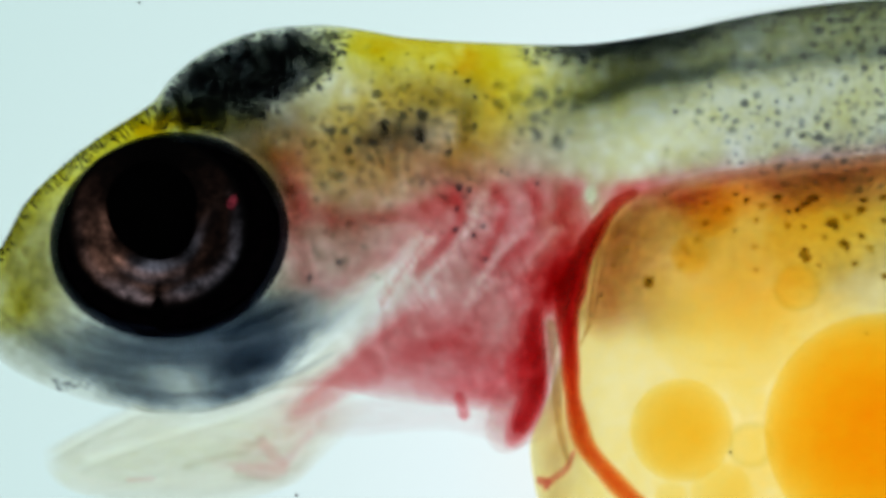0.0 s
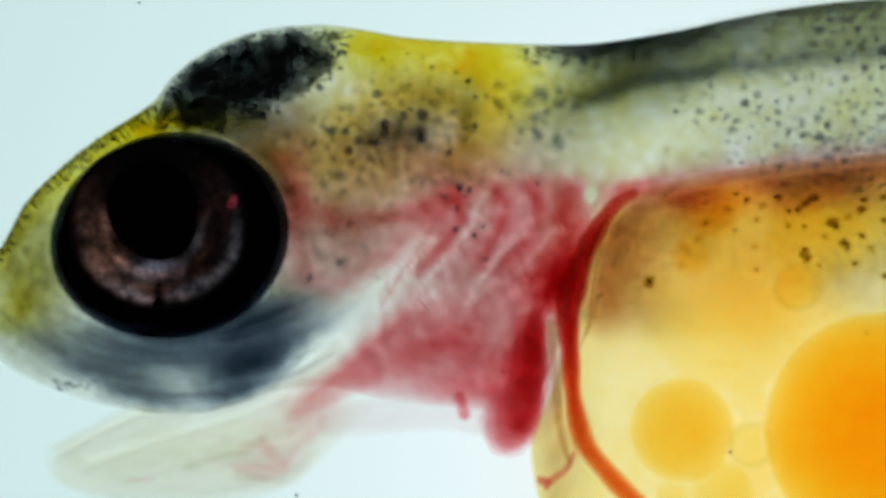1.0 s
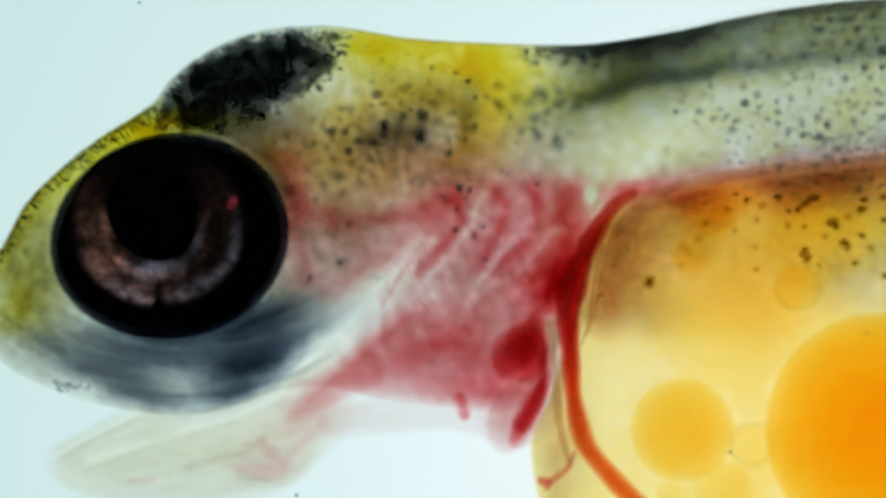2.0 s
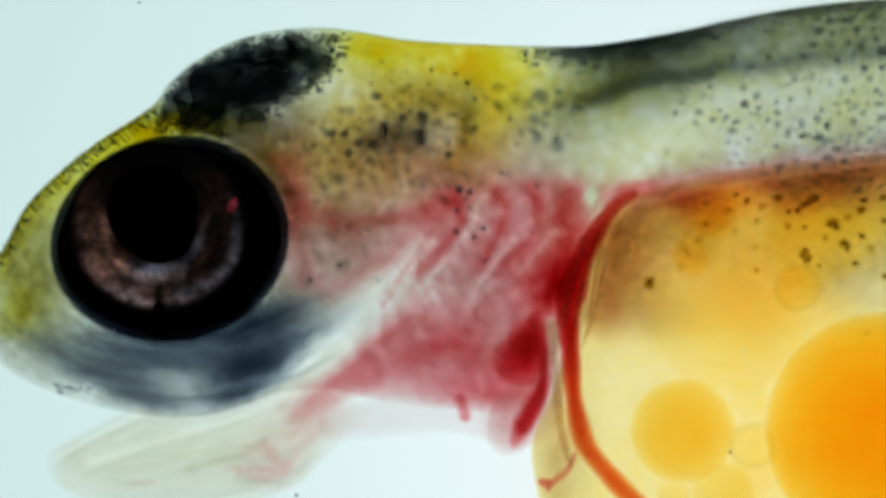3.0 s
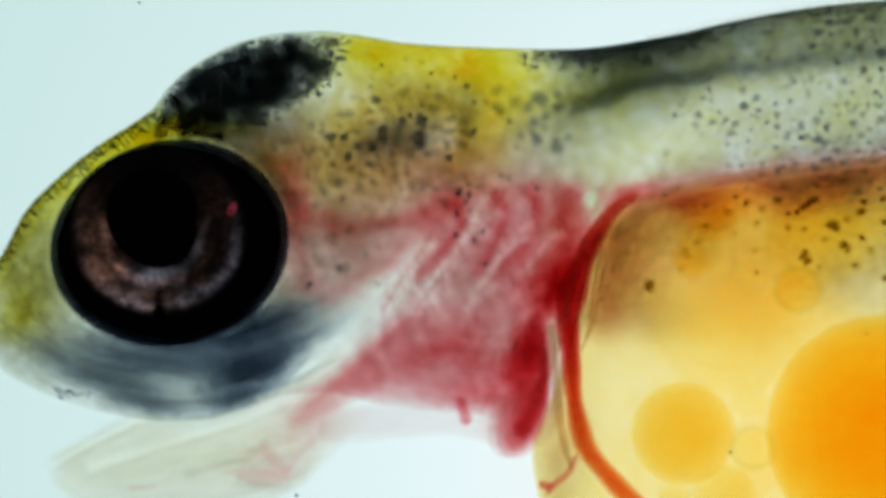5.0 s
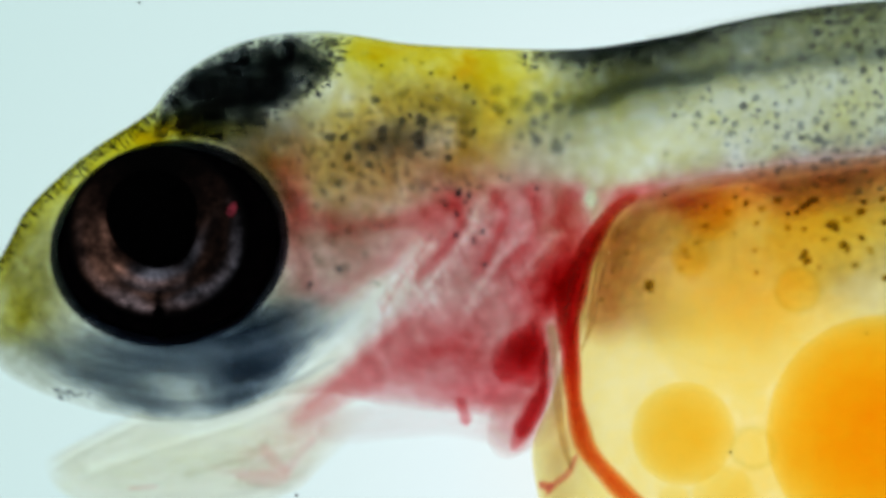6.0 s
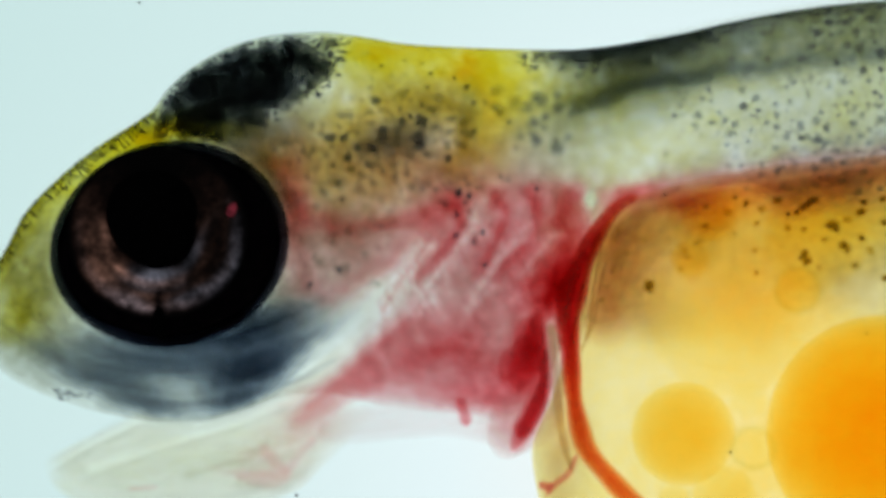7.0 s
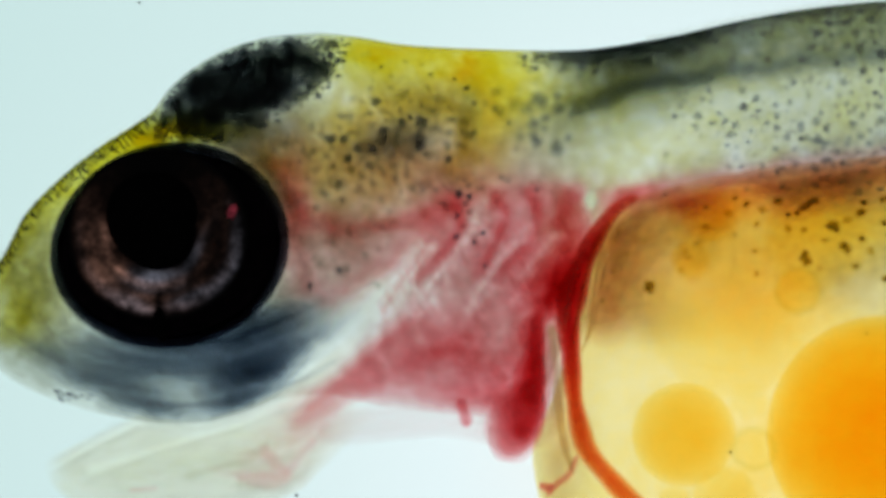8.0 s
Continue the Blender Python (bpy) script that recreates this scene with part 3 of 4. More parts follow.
# ---- oil droplets in the yolk ----
def droplet(x, y, r, oil, yellow, tan=0.0, rise_by=0.3, core=0.55, ring=0.0, label="small pale amber oil droplet"):
    z = yolk_z(x, y) - r * (1 - rise_by) * 0.55
    ob = part("oil_droplet", blob(x, y, z, r, r, r * 0.55, core=core, n=40, k=72, soft=1.6, oil=oil, yellow=yellow, tissue=tan), OIL, fish, label)
    if ring:
        t = np.linspace(0, 2 * math.pi, 49)
        n, k = 48, 8
        th = np.linspace(0, 2 * math.pi, k, endpoint=False)
        w = 0.026
        soft_ = np.tile(np.abs(np.sin(th)) ** 2, n)
        rr = r + w * np.cos(th)[None, :]
        co = np.stack([x + rr * np.cos(t[:-1])[:, None], y + rr * np.sin(t[:-1])[:, None], z + w * np.sin(th)[None, :] + 0 * t[:-1, None]], -1).reshape(-1, 3)
        faces = [[i * k + j, ((i + 1) % n) * k + j, ((i + 1) % n) * k + (j + 1) % k, i * k + (j + 1) % k] for i in range(n) for j in range(k)]
        part("rim", (co, faces, {"tissue": ring * soft_, "yellow": 0.5 * ring * soft_}), YOLK, ob, "thin darker rim")
    return ob


droplet(*(2.462, -1.017), 0.6601, 0.60, 0.02, rise_by=0.5, core=0.1, label="large deep orange oil droplet")
droplet(*(1.339, -1.017), 0.2934, 0.25, 0.02, rise_by=0.5, core=0.15, label="golden yellow oil droplet")
droplet(*(1.614, -0.332), 0.4783, 0.045, 0.02, rise_by=0.2, core=0.2)
droplet(*(1.990, -0.214), 0.1244, 0.08, 0.02, rise_by=0.6, ring=0.07)
droplet(*(1.390, -0.035), 0.1148, 0.12, 0.02, rise_by=0.4, core=0.1)
droplet(*(1.732, -1.100), 0.1148, 0.01, 0.03, rise_by=0.5, ring=0.06)
droplet(*(1.566, -1.374), 0.1786, 0.07, 0.04, rise_by=0.5, core=0.3)
droplet(*(1.282, -1.400), 0.0957, 0.05, 0.03, rise_by=0.5, core=0.3)
droplet(*(1.703, -0.826), 0.1084, 0.01, 0.03, rise_by=0.3, core=0.3)
droplet(*(1.502, 0.220), 0.1658, 0.10, 0.02, tan=0.05, rise_by=0.2, core=0.05)
droplet(*(2.092, 0.067), 0.3029, 0.08, 0.02, rise_by=0.1, core=0.05)
for seam in ([(1.429, -0.373, 0.0096), (1.524, -0.252, 0.0096), (1.614, -0.124, 0.0096), (1.645, 0.003, 0.0096)], [(1.167, -0.379, 0.0096), (1.263, -0.523, 0.0096), (1.454, -0.635, 0.0096), (1.709, -0.666, 0.0096)], [(1.916, -0.252, 0.0096), (1.939, -0.411, 0.0096), (1.875, -0.571, 0.0096)], [(1.837, -0.188, 0.0096), (1.875, -0.061, 0.0096), (1.996, 0.003, 0.0096)]):
    part("yolk_seam", tube(seam, [yolk_z(p[0], p[1]) for p in seam], 0.6, k=10, lump=0.3, soft=1.8, tissue=0.025, oil=0.02), YOLK, fish, "faint amber seam in the yolk")


# ---- the eye ----
EYE_X, EYE_Y = (-1.548, 0.084)
EYE_Z = body_z(EYE_X, EYE_Y) + 0.03


def eye_shape(a, b, c, n, k, **pigments):
    """A ball, a little flattened towards the brow."""
    co, faces, pig = blob(0, 0, 0, a, b, c, n=n, k=k, core=0.0, soft=1.0, **pigments)
    way = np.arctan2(co[:, 1] / b, co[:, 0] / a)
    press = 1 - 0.10 * np.clip(np.cos(way - radians(140)), 0, 1) ** 2 - 0.03 * np.clip(np.cos(way + radians(40)), 0, 1) ** 2
    return np.stack([EYE_X + co[:, 0] * press, EYE_Y + co[:, 1] * press, EYE_Z + co[:, 2]], -1), faces, pig


eyeball = part("eye", eye_shape(0.640, 0.535, 0.44, 48, 96), EYE_BLACK, fish, "large dark eye with coppery iris")


def eye_halo():
    """The soft dark skin round the eyeball."""
    co, faces, pig = eye_shape(0.698, 0.598, 0.25, 48, 96, melanin=1.0)
    return co - (0, 0, 0.02), faces, {"melanin": 6.0 * pig["melanin"] ** 1.0}


part("eyelid_skin", eye_halo(), PIGMENT, eyeball, "soft dark rim of skin round the eye")


def iris():
    """A shallow ring-shaped dome; copper and silver sit in its lower half."""
    cx, cy = (-1.594, 0.137)
    n, k = 40, 160
    r = np.linspace(0.42, 1.0, n)[:, None]
    a = np.linspace(0, 2 * math.pi, k, endpoint=False)[None]
    x, y = cx + r * 0.5038 * np.cos(a), cy + r * 0.4783 * np.sin(a)
    z = EYE_Z + 0.475 - 0.10 * r**2 + 0 * a
    g = field(x, y)
    low = np.clip(0.45 - np.sin(a - 0.1), 0, 1.3) / 1.3
    ring = lambda at, width: np.exp(-(((r - at) / width) ** 2))
    gap = 1 - 0.85 * near(x, y, [(-1.288, 0.195), (-1.320, 0.035), (-1.432, -0.124)], 0.0415)
    copper = (ring(0.87, 0.06) * 0.45 + ring(0.74, 0.05) * 0.25 + ring(0.60, 0.05) * 0.9 + 0.04) * low + g(-1.980, 0.019, 0.0383, 0.1754,  12, 0.6) + g(-1.814, -0.198, 0.1467, 0.0351,  -36, 1.3) + g(-1.846, 0.051, 0.0287, 0.1435,  22, 0.5) + g(-1.336, 0.131, 0.0383, 0.1594,  -12, 0.3) + g(-1.930, 0.080, 0.1500, 0.2800,  0, 0.22) + g(-1.300, 0.280, 0.1200, 0.2400,  0, 0.12)
    silver = ring(0.88, 0.05) * low * 0.2 + g(-1.773, -0.233, 0.1084, 0.0319,  -30, 1.3) + g(-1.161, 0.051, 0.0287, 0.1435,  -6, 0.4) + g(-1.240, -0.118, 0.0351, 0.1276,  -35, 0.35) + g(-1.400, -0.210, 0.1276, 0.0287,  22, 0.5) + g(-1.633, -0.112, 0.1084, 0.051,  0, 1.1) + g(-1.400, 0.003, 0.0287, 0.1435,  -28, 0.4)
    copper, silver = copper * gap * (1 - 0.55 * rise(x, -1.591, -1.384)), silver * gap
    dark = 1 - 0.9 * np.exp(-(((x - -1.594) / 0.0287) ** 2)) * (y < -0.188)
    fade = 1 - rise(r, 0.9, 1.0)
    co = np.stack([x, y, z], -1).reshape(-1, 3)
    under = co - (0, 0, 0.03)
    b = np.arange(n * k).reshape(n, k)
    b2 = np.roll(b, -1, 1)
    top = np.stack([b[:-1], b[1:], b2[1:], b2[:-1]], -1).reshape(-1, 4)
    m = n * k
    rim = np.concatenate([np.stack([b[-1], b[-1] + m, b2[-1] + m, b2[-1]], -1), np.stack([b[0], b2[0], b2[0] + m, b[0] + m], -1)])
    faces = np.concatenate([top, top[:, ::-1] + m, rim]).tolist()
    tw = lambda v: np.tile((np.clip(v * dark * fade, 0, 2) * 0.95).ravel(), 2)
    return np.concatenate([co, under]), faces, {"copper": tw(copper), "silver": tw(silver)}


part("iris", iris(), IRIS, eyeball, "copper and silver mottled iris")


def pupil():
    """Round below, drawn out towards the top."""
    co, faces, pig = blob(0, 0, 0, 0.2551, 0.2679, 0.10, n=30, k=60)
    co[:, 0] *= 1 + 0.10 * np.clip(co[:, 1] / 0.2679, -1, 1)
    return co + (*(-1.629, 0.220), EYE_Z + 0.44), faces, pig


part("pupil", pupil(), PUPIL, eyeball, "round black pupil")
part("red_patch", blob(*(-1.180, 0.255), EYE_Z + 0.40, 0.026, 0.040, 0.02, turn=-20, lump=0.45), RED_GLINT, eyeball, "small red patch in the iris")
part("cleft", tube([(-1.601, -0.226, 0.0159), (-1.594, -0.332, 0.0383), (-1.585, -0.469, 0.0319)], [EYE_Z + 0.385, EYE_Z + 0.36, EYE_Z + 0.10]), PUPIL, eyeball, "dark cleft below the iris")

# ---- jaws and throat ----
JAW = [(-2.258, -1.132, -1.164), (-2.232, -1.107, -1.266), (-2.149, -1.068, -1.342), (-2.022, -1.008, -1.393), (-1.862, -0.934, -1.419), (-1.703, -0.877, -1.432), (-1.448, -0.912, -1.438), (-1.129, -0.832, -1.413), (-0.842, -0.698, -1.330), (-0.682, -0.577, -1.183), (-0.523, -0.459, -1.033), (-0.332, -0.379, -0.874), (-0.204, -0.367, -0.698), (-0.140, -0.411, -0.571)]


def jaw():
    co, faces, thick, front = loft(JAW, lambda x: 0.10 + 0.30 * np.sqrt(np.clip(1 - ((x - -1.199) / 1.0651) ** 2, 0, 1)), np.linspace(-2.258, -0.140, 130), 70, 30)
    x, y = co[:, 0], co[:, 1]
    g = field(x, y)
    f = front * np.minimum(1, thick * 1.25) * (1 - rise(x, -0.900, -0.320)) * rise(x, -2.277, -2.101)
    t = 0.25 + g(-1.448, -1.145, 0.6378, 0.1276,  8, 0.14) + g(-1.001, -1.209, 0.2232, 0.1276,  0, 0.10) + g(-2.117, -1.304, 0.1913, 0.0957,  0, -0.1) - near(x, y, [(-2.213, -1.145), (-1.990, -1.024), (-1.735, -0.896)], 0.0415) * 0.36 - near(x, y, [(-1.990, -1.177), (-1.671, -1.097), (-1.161, -0.937), (-0.842, -0.794)], 0.0319) * 0.22 + near(x, y, [(-2.197, -1.193), (-1.958, -1.055), (-1.703, -0.937), (-1.448, -0.947)], 0.0223) * 0.22 + near(x, y, [(-2.022, -1.256), (-1.671, -1.113), (-1.224, -0.985), (-0.906, -0.858)], 0.0191) * 0.16 + near(x, y, [(-1.448, -1.224), (-1.129, -1.145), (-1.001, -1.049)], 0.0191) * 0.2 + near(x, y, [(-1.161, -1.272), (-0.906, -1.304), (-0.714, -1.145)], 0.0223) * 0.16 + near(x, y, [(-1.862, -1.400), (-1.288, -1.374), (-0.906, -1.304)], 0.0446) * 0.14
    t = 0.17 + (t - 0.25) * 1.1
    return co, faces, {"tissue": np.maximum(t, 0.02) * f, "yellow": (0.045 + g(-1.448, -1.113, 0.6378, 0.1276,  10, 0.03)) * f,
                       "blood": (0.025 + g(-1.001, -1.161, 0.1913, 0.1276,  0, 0.06) + g(-0.714, -0.890, 0.2232, 0.1276,  30, 0.16) + g(-1.033, -1.228, 0.1913, 0.0255,  -6, 0.08)) * f, "melanin": g(-1.129, -0.842, 0.1913, 0.051,  22, 0.2) * f}


part("lower_jaw", jaw(), GRISTLE, fish, "pale cream lower jaw, slightly open")
part("jaw_rod", tube([(-2.232, -1.151, 0.0223), (-1.990, -1.011, 0.0319), (-1.735, -0.883, 0.0351), (-1.665, -0.864, 0.0191)], [0.2, 0.34, 0.4, 0.42], 0.7, tissue=0.05), GRISTLE, fish, "whitish gristle rod of the jaw")
part("jaw_rod", tube([(-1.543, -0.937, 0.0159), (-1.288, -0.896, 0.0255), (-1.001, -0.794, 0.0287), (-0.778, -0.666, 0.0287), (-0.587, -0.507, 0.0255), (-0.395, -0.332, 0.0223)], [0.42, 0.45, 0.48, 0.5, 0.6, 0.7], 0.7, tissue=0.06), GRISTLE, fish, "whitish gristle rod of the jaw")

SAC = [(-0.714, -0.937, -1.049), (-0.587, -0.874, -1.068), (-0.268, -0.794, -1.043), (-0.013, -0.778, -1.030), (0.210, -0.778, -1.068), (0.370, -0.762, -1.132), (0.497, -0.666, -1.113), (0.599, -0.475, -1.055), (0.676, -0.411, -0.953)]


def heart_sac():
    co, faces, thick, front = loft(SAC, lambda x: 0.32 + 0 * x, np.linspace(-0.714, 0.676, 66), 40, 20)
    g = field(co[:, 0], co[:, 1])
    f = front * thick**1.2
    return co, faces, {"tissue": (0.10 + g(0.338, -0.953, 0.1276, 0.1594,  0, 0.12) + g(0.612, -0.762, 0.0765, 0.287,  0, 0.6)) * f, "blood": (0.04 + g(0.370, -0.890, 0.1276, 0.1913,  0, 0.14) + g(0.612, -0.794, 0.0765, 0.2551,  0, 0.07)) * f}


part("heart_sac", heart_sac(), GRISTLE, fish, "clear pinkish skin round the heart")


def surface_z(x, y):
    """Height of the fish's upper side, flank or yolk sac."""
    return max(body_z(x, y), yolk_z(x, y), 0.12)


def on_flank(path, sink=0.3):
    return [surface_z(p[0], p[1]) - sink * p[2] for p in path]


def vessel(path, blood, label="fine red blood vessel", name="blood_vessel", parent=None, z=None, **more):
    wide = [(x, y, r * 1.4) for x, y, r in path]
    wave = 0.35 if len(path) < 11 else 0.12
    more = {"lump": wave, **more}
    return part(name, tube(wide, on_flank(wide) if z is None else z, 0.6, k=20, seed=len(path), blood=np.multiply(blood, 1.1), **more), BLOOD, parent or fish, label)


# ---- gills ----
def gill_arch(path, length, lean, count):
    """A pale arch of gristle with a comb of fine red filaments on either side."""
    z = on_flank(path, 0.2)
    arch = part("gill_arch", tube(path, z, 0.9, k=12, lump=0.15, tissue=0.04, blood=0.02), BLOOD, fish, "pale gill arch with fine red filaments")
    p = np.array(path)
    t = np.concatenate([[0], np.cumsum(np.hypot(*np.diff(p[:, :2], axis=0).T))])
    rng = random.Random(len(path) + count)
    pts, faces, amount = [], [], []
    for side in (-1, 1):
        for i in range(count):
            q = t[-1] * (i + 0.5 + rng.uniform(-0.45, 0.45)) / count
            x, y = float(smooth(t, p[:, 0], q)), float(smooth(t, p[:, 1], q))
            dx, dy = float(smooth(t, p[:, 0], q + 0.02)) - x, float(smooth(t, p[:, 1], q + 0.02)) - y
            a = math.atan2(dy, dx) + side * radians(90) - radians(90 - lean) + radians(rng.uniform(-8, 8))
            ln = length * rng.uniform(0.5, 1.2)
            line = [(x + math.cos(a) * ln * u, y + math.sin(a) * ln * u, 0.0083 * (1 - 0.4 * u)) for u in (-0.15, 0.45, 1)]
            co, fc, pig = tube(line, [body_z(v[0], v[1]) + 0.004 for v in line], 1.0, step=ln / 6, k=8, soft=1.5, blood=0.055)
            base = sum(len(v) for v in pts)
            pts.append(co)
            amount.append(pig["blood"])
            faces += [[j + base for j in f] for f in fc]
    part("gill_filament", (np.concatenate(pts), faces, {"blood": np.concatenate(amount)}), BLOOD, arch, "comb of fine red filaments", kind="stuff")


gill_arch([(0.217, 0.312, 0.0319), (0.198, 0.147, 0.0351), (0.070, -0.016, 0.0351), (-0.064, -0.188, 0.0319), (-0.166, -0.332, 0.0255)], 0.102, 66, 40)
gill_arch([(0.491, 0.156, 0.0255), (0.357, -0.029, 0.0319), (0.236, -0.179, 0.0319), (0.140, -0.316, 0.0255)], 0.102, 66, 34)
gill_arch([(0.657, 0.115, 0.0223), (0.568, 0.003, 0.0287), (0.450, -0.131, 0.0287), (0.338, -0.268, 0.0223)], 0.1084, 66, 30)
gill_arch([(-0.045, 0.147, 0.0159), (-0.134, 0.003, 0.0223), (-0.268, -0.188, 0.0223), (-0.357, -0.332, 0.0159)], 0.0638, 64, 28)

# ---- blood vessels ----
vessel([(1.110, 0.330, 0.0200), (0.992, 0.270, 0.0320), (0.878, 0.131, 0.0420), (0.790, -0.029, 0.0540), (0.730, -0.188, 0.0640), (0.700, -0.379, 0.0560), (0.712, -0.571, 0.0450), (0.726, -0.794, 0.0430), (0.784, -1.065, 0.0478), (0.928, -1.266, 0.0478), (1.167, -1.511, 0.0478)],
       [0.06, 0.32, 0.62, 0.85, 0.95, 0.9, 0.7, 0.45, 0.32, 0.28, 0.26], "thick red vein around the yolk sac",
       melanin=[0.1, 0.12, 0.15, 0.2, 0.22, 0.2, 0.12, 0.03, 0, 0, 0], oil=[0.05, 0.08, 0.1, 0.1, 0.1, 0.1, 0.1, 0.17, 0.2, 0.2, 0.2], soft=2.6, lump=0.2)
vessel([(-0.906, 0.497, 0.0287), (-0.842, 0.306, 0.0446), (-0.753, 0.195, 0.0351), (-0.571, 0.156, 0.0287), (-0.332, 0.169, 0.0319), (-0.140, 0.226, 0.0383), (0.051, 0.306, 0.0383), (0.242, 0.344, 0.0351), (0.497, 0.373, 0.0319), (0.721, 0.379, 0.0255)], 0.022, "red vein behind the eye")
vessel([(-0.762, -0.156, 0.0128), (-0.666, -0.207, 0.0159), (-0.523, -0.185, 0.0159), (-0.364, -0.092, 0.0191), (-0.204, 0.067, 0.0223), (-0.061, 0.195, 0.0191)], 0.012)
vessel([(0.281, 0.344, 0.0255), (0.344, 0.226, 0.0287), (0.306, 0.099, 0.0223), (0.210, -0.092, 0.0191)], 0.06)
vessel([(0.051, 0.316, 0.0255), (0.108, 0.179, 0.0255), (0.045, 0.067, 0.0223), (-0.140, -0.124, 0.0191)], 0.025)
vessel([(0.482, 0.354, 0.0255), (0.536, 0.220, 0.0255), (0.466, 0.067, 0.0223), (0.306, -0.124, 0.0191)], 0.03)
vessel([(-0.156, -0.332, 0.0223), (-0.300, -0.459, 0.0255), (-0.459, -0.603, 0.0287), (-0.619, -0.737, 0.0255), (-0.794, -0.874, 0.0223)], 0.04)
part("throat_muscle", tube([(-0.330, -0.600, 0.110), (-0.480, -0.690, 0.125), (-0.650, -0.800, 0.105), (-0.800, -0.900, 0.070), (-0.880, -0.980, 0.030)], 0.55, 0.5, k=24, soft=2.2, lump=0.2, blood=[0.03, 0.08, 0.09, 0.05, 0.01], tissue=0.04), BLOOD, fish, "reddish muscle of the throat")
vessel([(0.960, 0.328, 0.0383), (1.327, 0.379, 0.0478), (1.805, 0.440, 0.0574), (2.602, 0.552, 0.0574), (3.559, 0.593, 0.0446)], 0.03, "red vein under the backbone")
vessel([(0.561, -1.374, 0.0159), (0.609, -1.304, 0.0191), (0.695, -1.234, 0.0191), (0.746, -1.113, 0.0159)], 0.14)
vessel([(0.523, -1.291, 0.0159), (0.568, -1.311, 0.0255), (0.612, -1.298, 0.0159)], 0.2)
vessel([(0.077, -0.794, 0.0255), (0.102, -0.864, 0.0287), (0.118, -0.928, 0.0319), (0.124, -0.973, 0.0287)], 0.18, "short red stub below the gills", z=0.35)
vessel([(-1.049, -1.049, 0.0287), (-0.969, -1.145, 0.0319), (-0.899, -1.234, 0.0351), (-0.969, -1.279, 0.0319), (-1.193, -1.234, 0.0255)], 0.03, z=0.42)
vessel([(-0.906, -1.234, 0.0287), (-0.842, -1.145, 0.0287), (-0.714, -1.001, 0.0287)], 0.025, z=0.42)
vessel([(-1.798, -1.304, 0.0159), (-1.607, -1.291, 0.0159)], 0.03, z=0.36)

fold = [(x, float(outline(np.array(x))[0]) + 0.0159, 0.0128) for x in np.linspace(1.135, 2.921, 14)]
part("fin_fold", tube(fold, 0.0, 1.0, k=10, soft=1.0, tissue=0.10), GRISTLE, fish, "clear thin fold of fin along the back")

# pale folds of skin along the edge of the yolk
for fold in ([(0.599, -0.386, 0.0255), (0.631, -0.571, 0.0319), (0.638, -0.794, 0.0287), (0.657, -1.017, 0.0223), (0.721, -1.240, 0.0159)], [(0.900, 0.051, 0.0064), (0.852, -0.156, 0.0080), (0.826, -0.379, 0.0090), (0.769, -0.564, 0.0090)], [(0.932, 0.003, 0.0050), (0.881, -0.188, 0.0064), (0.858, -0.348, 0.0070), (0.794, -0.507, 0.0070)]):
    part("skin_fold", tube(fold, on_flank(fold, 0.0), 0.7, k=10, lump=0.15, tissue=0.26, yellow=0.05, blood=0.03, soft=0.8), YOLK, fish, "cream fold of skin")

# ---- muscle under the eye ----
rng = random.Random(5)
for i in range(22):
    r0, a0, wide = 1.34 + 0.30 * rng.random(), radians(rng.uniform(232, 296)), radians(rng.uniform(7, 15))
    line = [(-1.45 + (r0 + rng.uniform(-0.01, 0.01)) * math.cos(a0 + u * wide), 0.80 + r0 * math.sin(a0 + u * wide), w) for u, w in ((-1, 0.006), (-0.4, 0.022), (0.3, 0.024), (1, 0.006))]
    part("muscle_fibre", tube(line, on_flank(line, 0.2), 0.6, k=14, soft=2.0, slate=rng.uniform(0.03, 0.12)), FIBRE, fish)


# ---- pigment cells ----
def spot_mesh(seed, strength, oil=0.0, yellow=0.0, slate=0.0):
    co, faces, pig = blob(0, 0, 0, 1, 1, 0.3, core=0.0, n=10, k=14, soft=2.2, lump=0.55, seed=seed, melanin=strength, oil=oil, yellow=yellow, slate=slate)
    me = bpy.data.meshes.new("pigment_spot")
    me.from_pydata(co.tolist(), [], faces)
    me.polygons.foreach_set("use_smooth", [True] * len(me.polygons))
    for key, value in pig.items():
        me.attributes.new(key, "FLOAT", "POINT").data.foreach_set("value", value.astype(np.float32))
    me.materials.append(PIGMENT)
    return me


DARK = [spot_mesh(i, 0.75) for i in range(10)]
PALE = [spot_mesh(i + 10, 0.08, slate=0.24) for i in range(10)]
OLIVE = [spot_mesh(i + 20, 0.6, 0.25, 0.1) for i in range(6)]
BROWN = [spot_mesh(i + 40, 0.20, 0.0, 0.02) for i in range(10)]
FAINT = [spot_mesh(i + 30, 0.16, 0.12, 0.05) for i in range(6)]
rng = random.Random(11)


def spot(x, y, r, height, dark=True):
    ob = new("pigment_spot", rng.choice((OLIVE if dark else FAINT) if height is yolk_z else DARK if dark else BROWN if x < 0.5 else PALE))
    ob.parent = fish
    e = 0.02
    n = Vector((height(x - e, y) - height(x + e, y), height(x, y - e) - height(x, y + e), 2 * e)).normalized()
    ob.matrix_basis = (Matrix.Translation(Vector((x, y, height(x, y) + 0.010)) * MM) @ n.to_track_quat("Z", "Y").to_matrix().to_4x4()
                       @ Matrix.Rotation(rng.uniform(0, 6.3), 4, "Z") @ Matrix.Diagonal((r * MM * 1.35, r * MM * rng.uniform(1.05, 1.35), r * MM, 1)))
    return ob


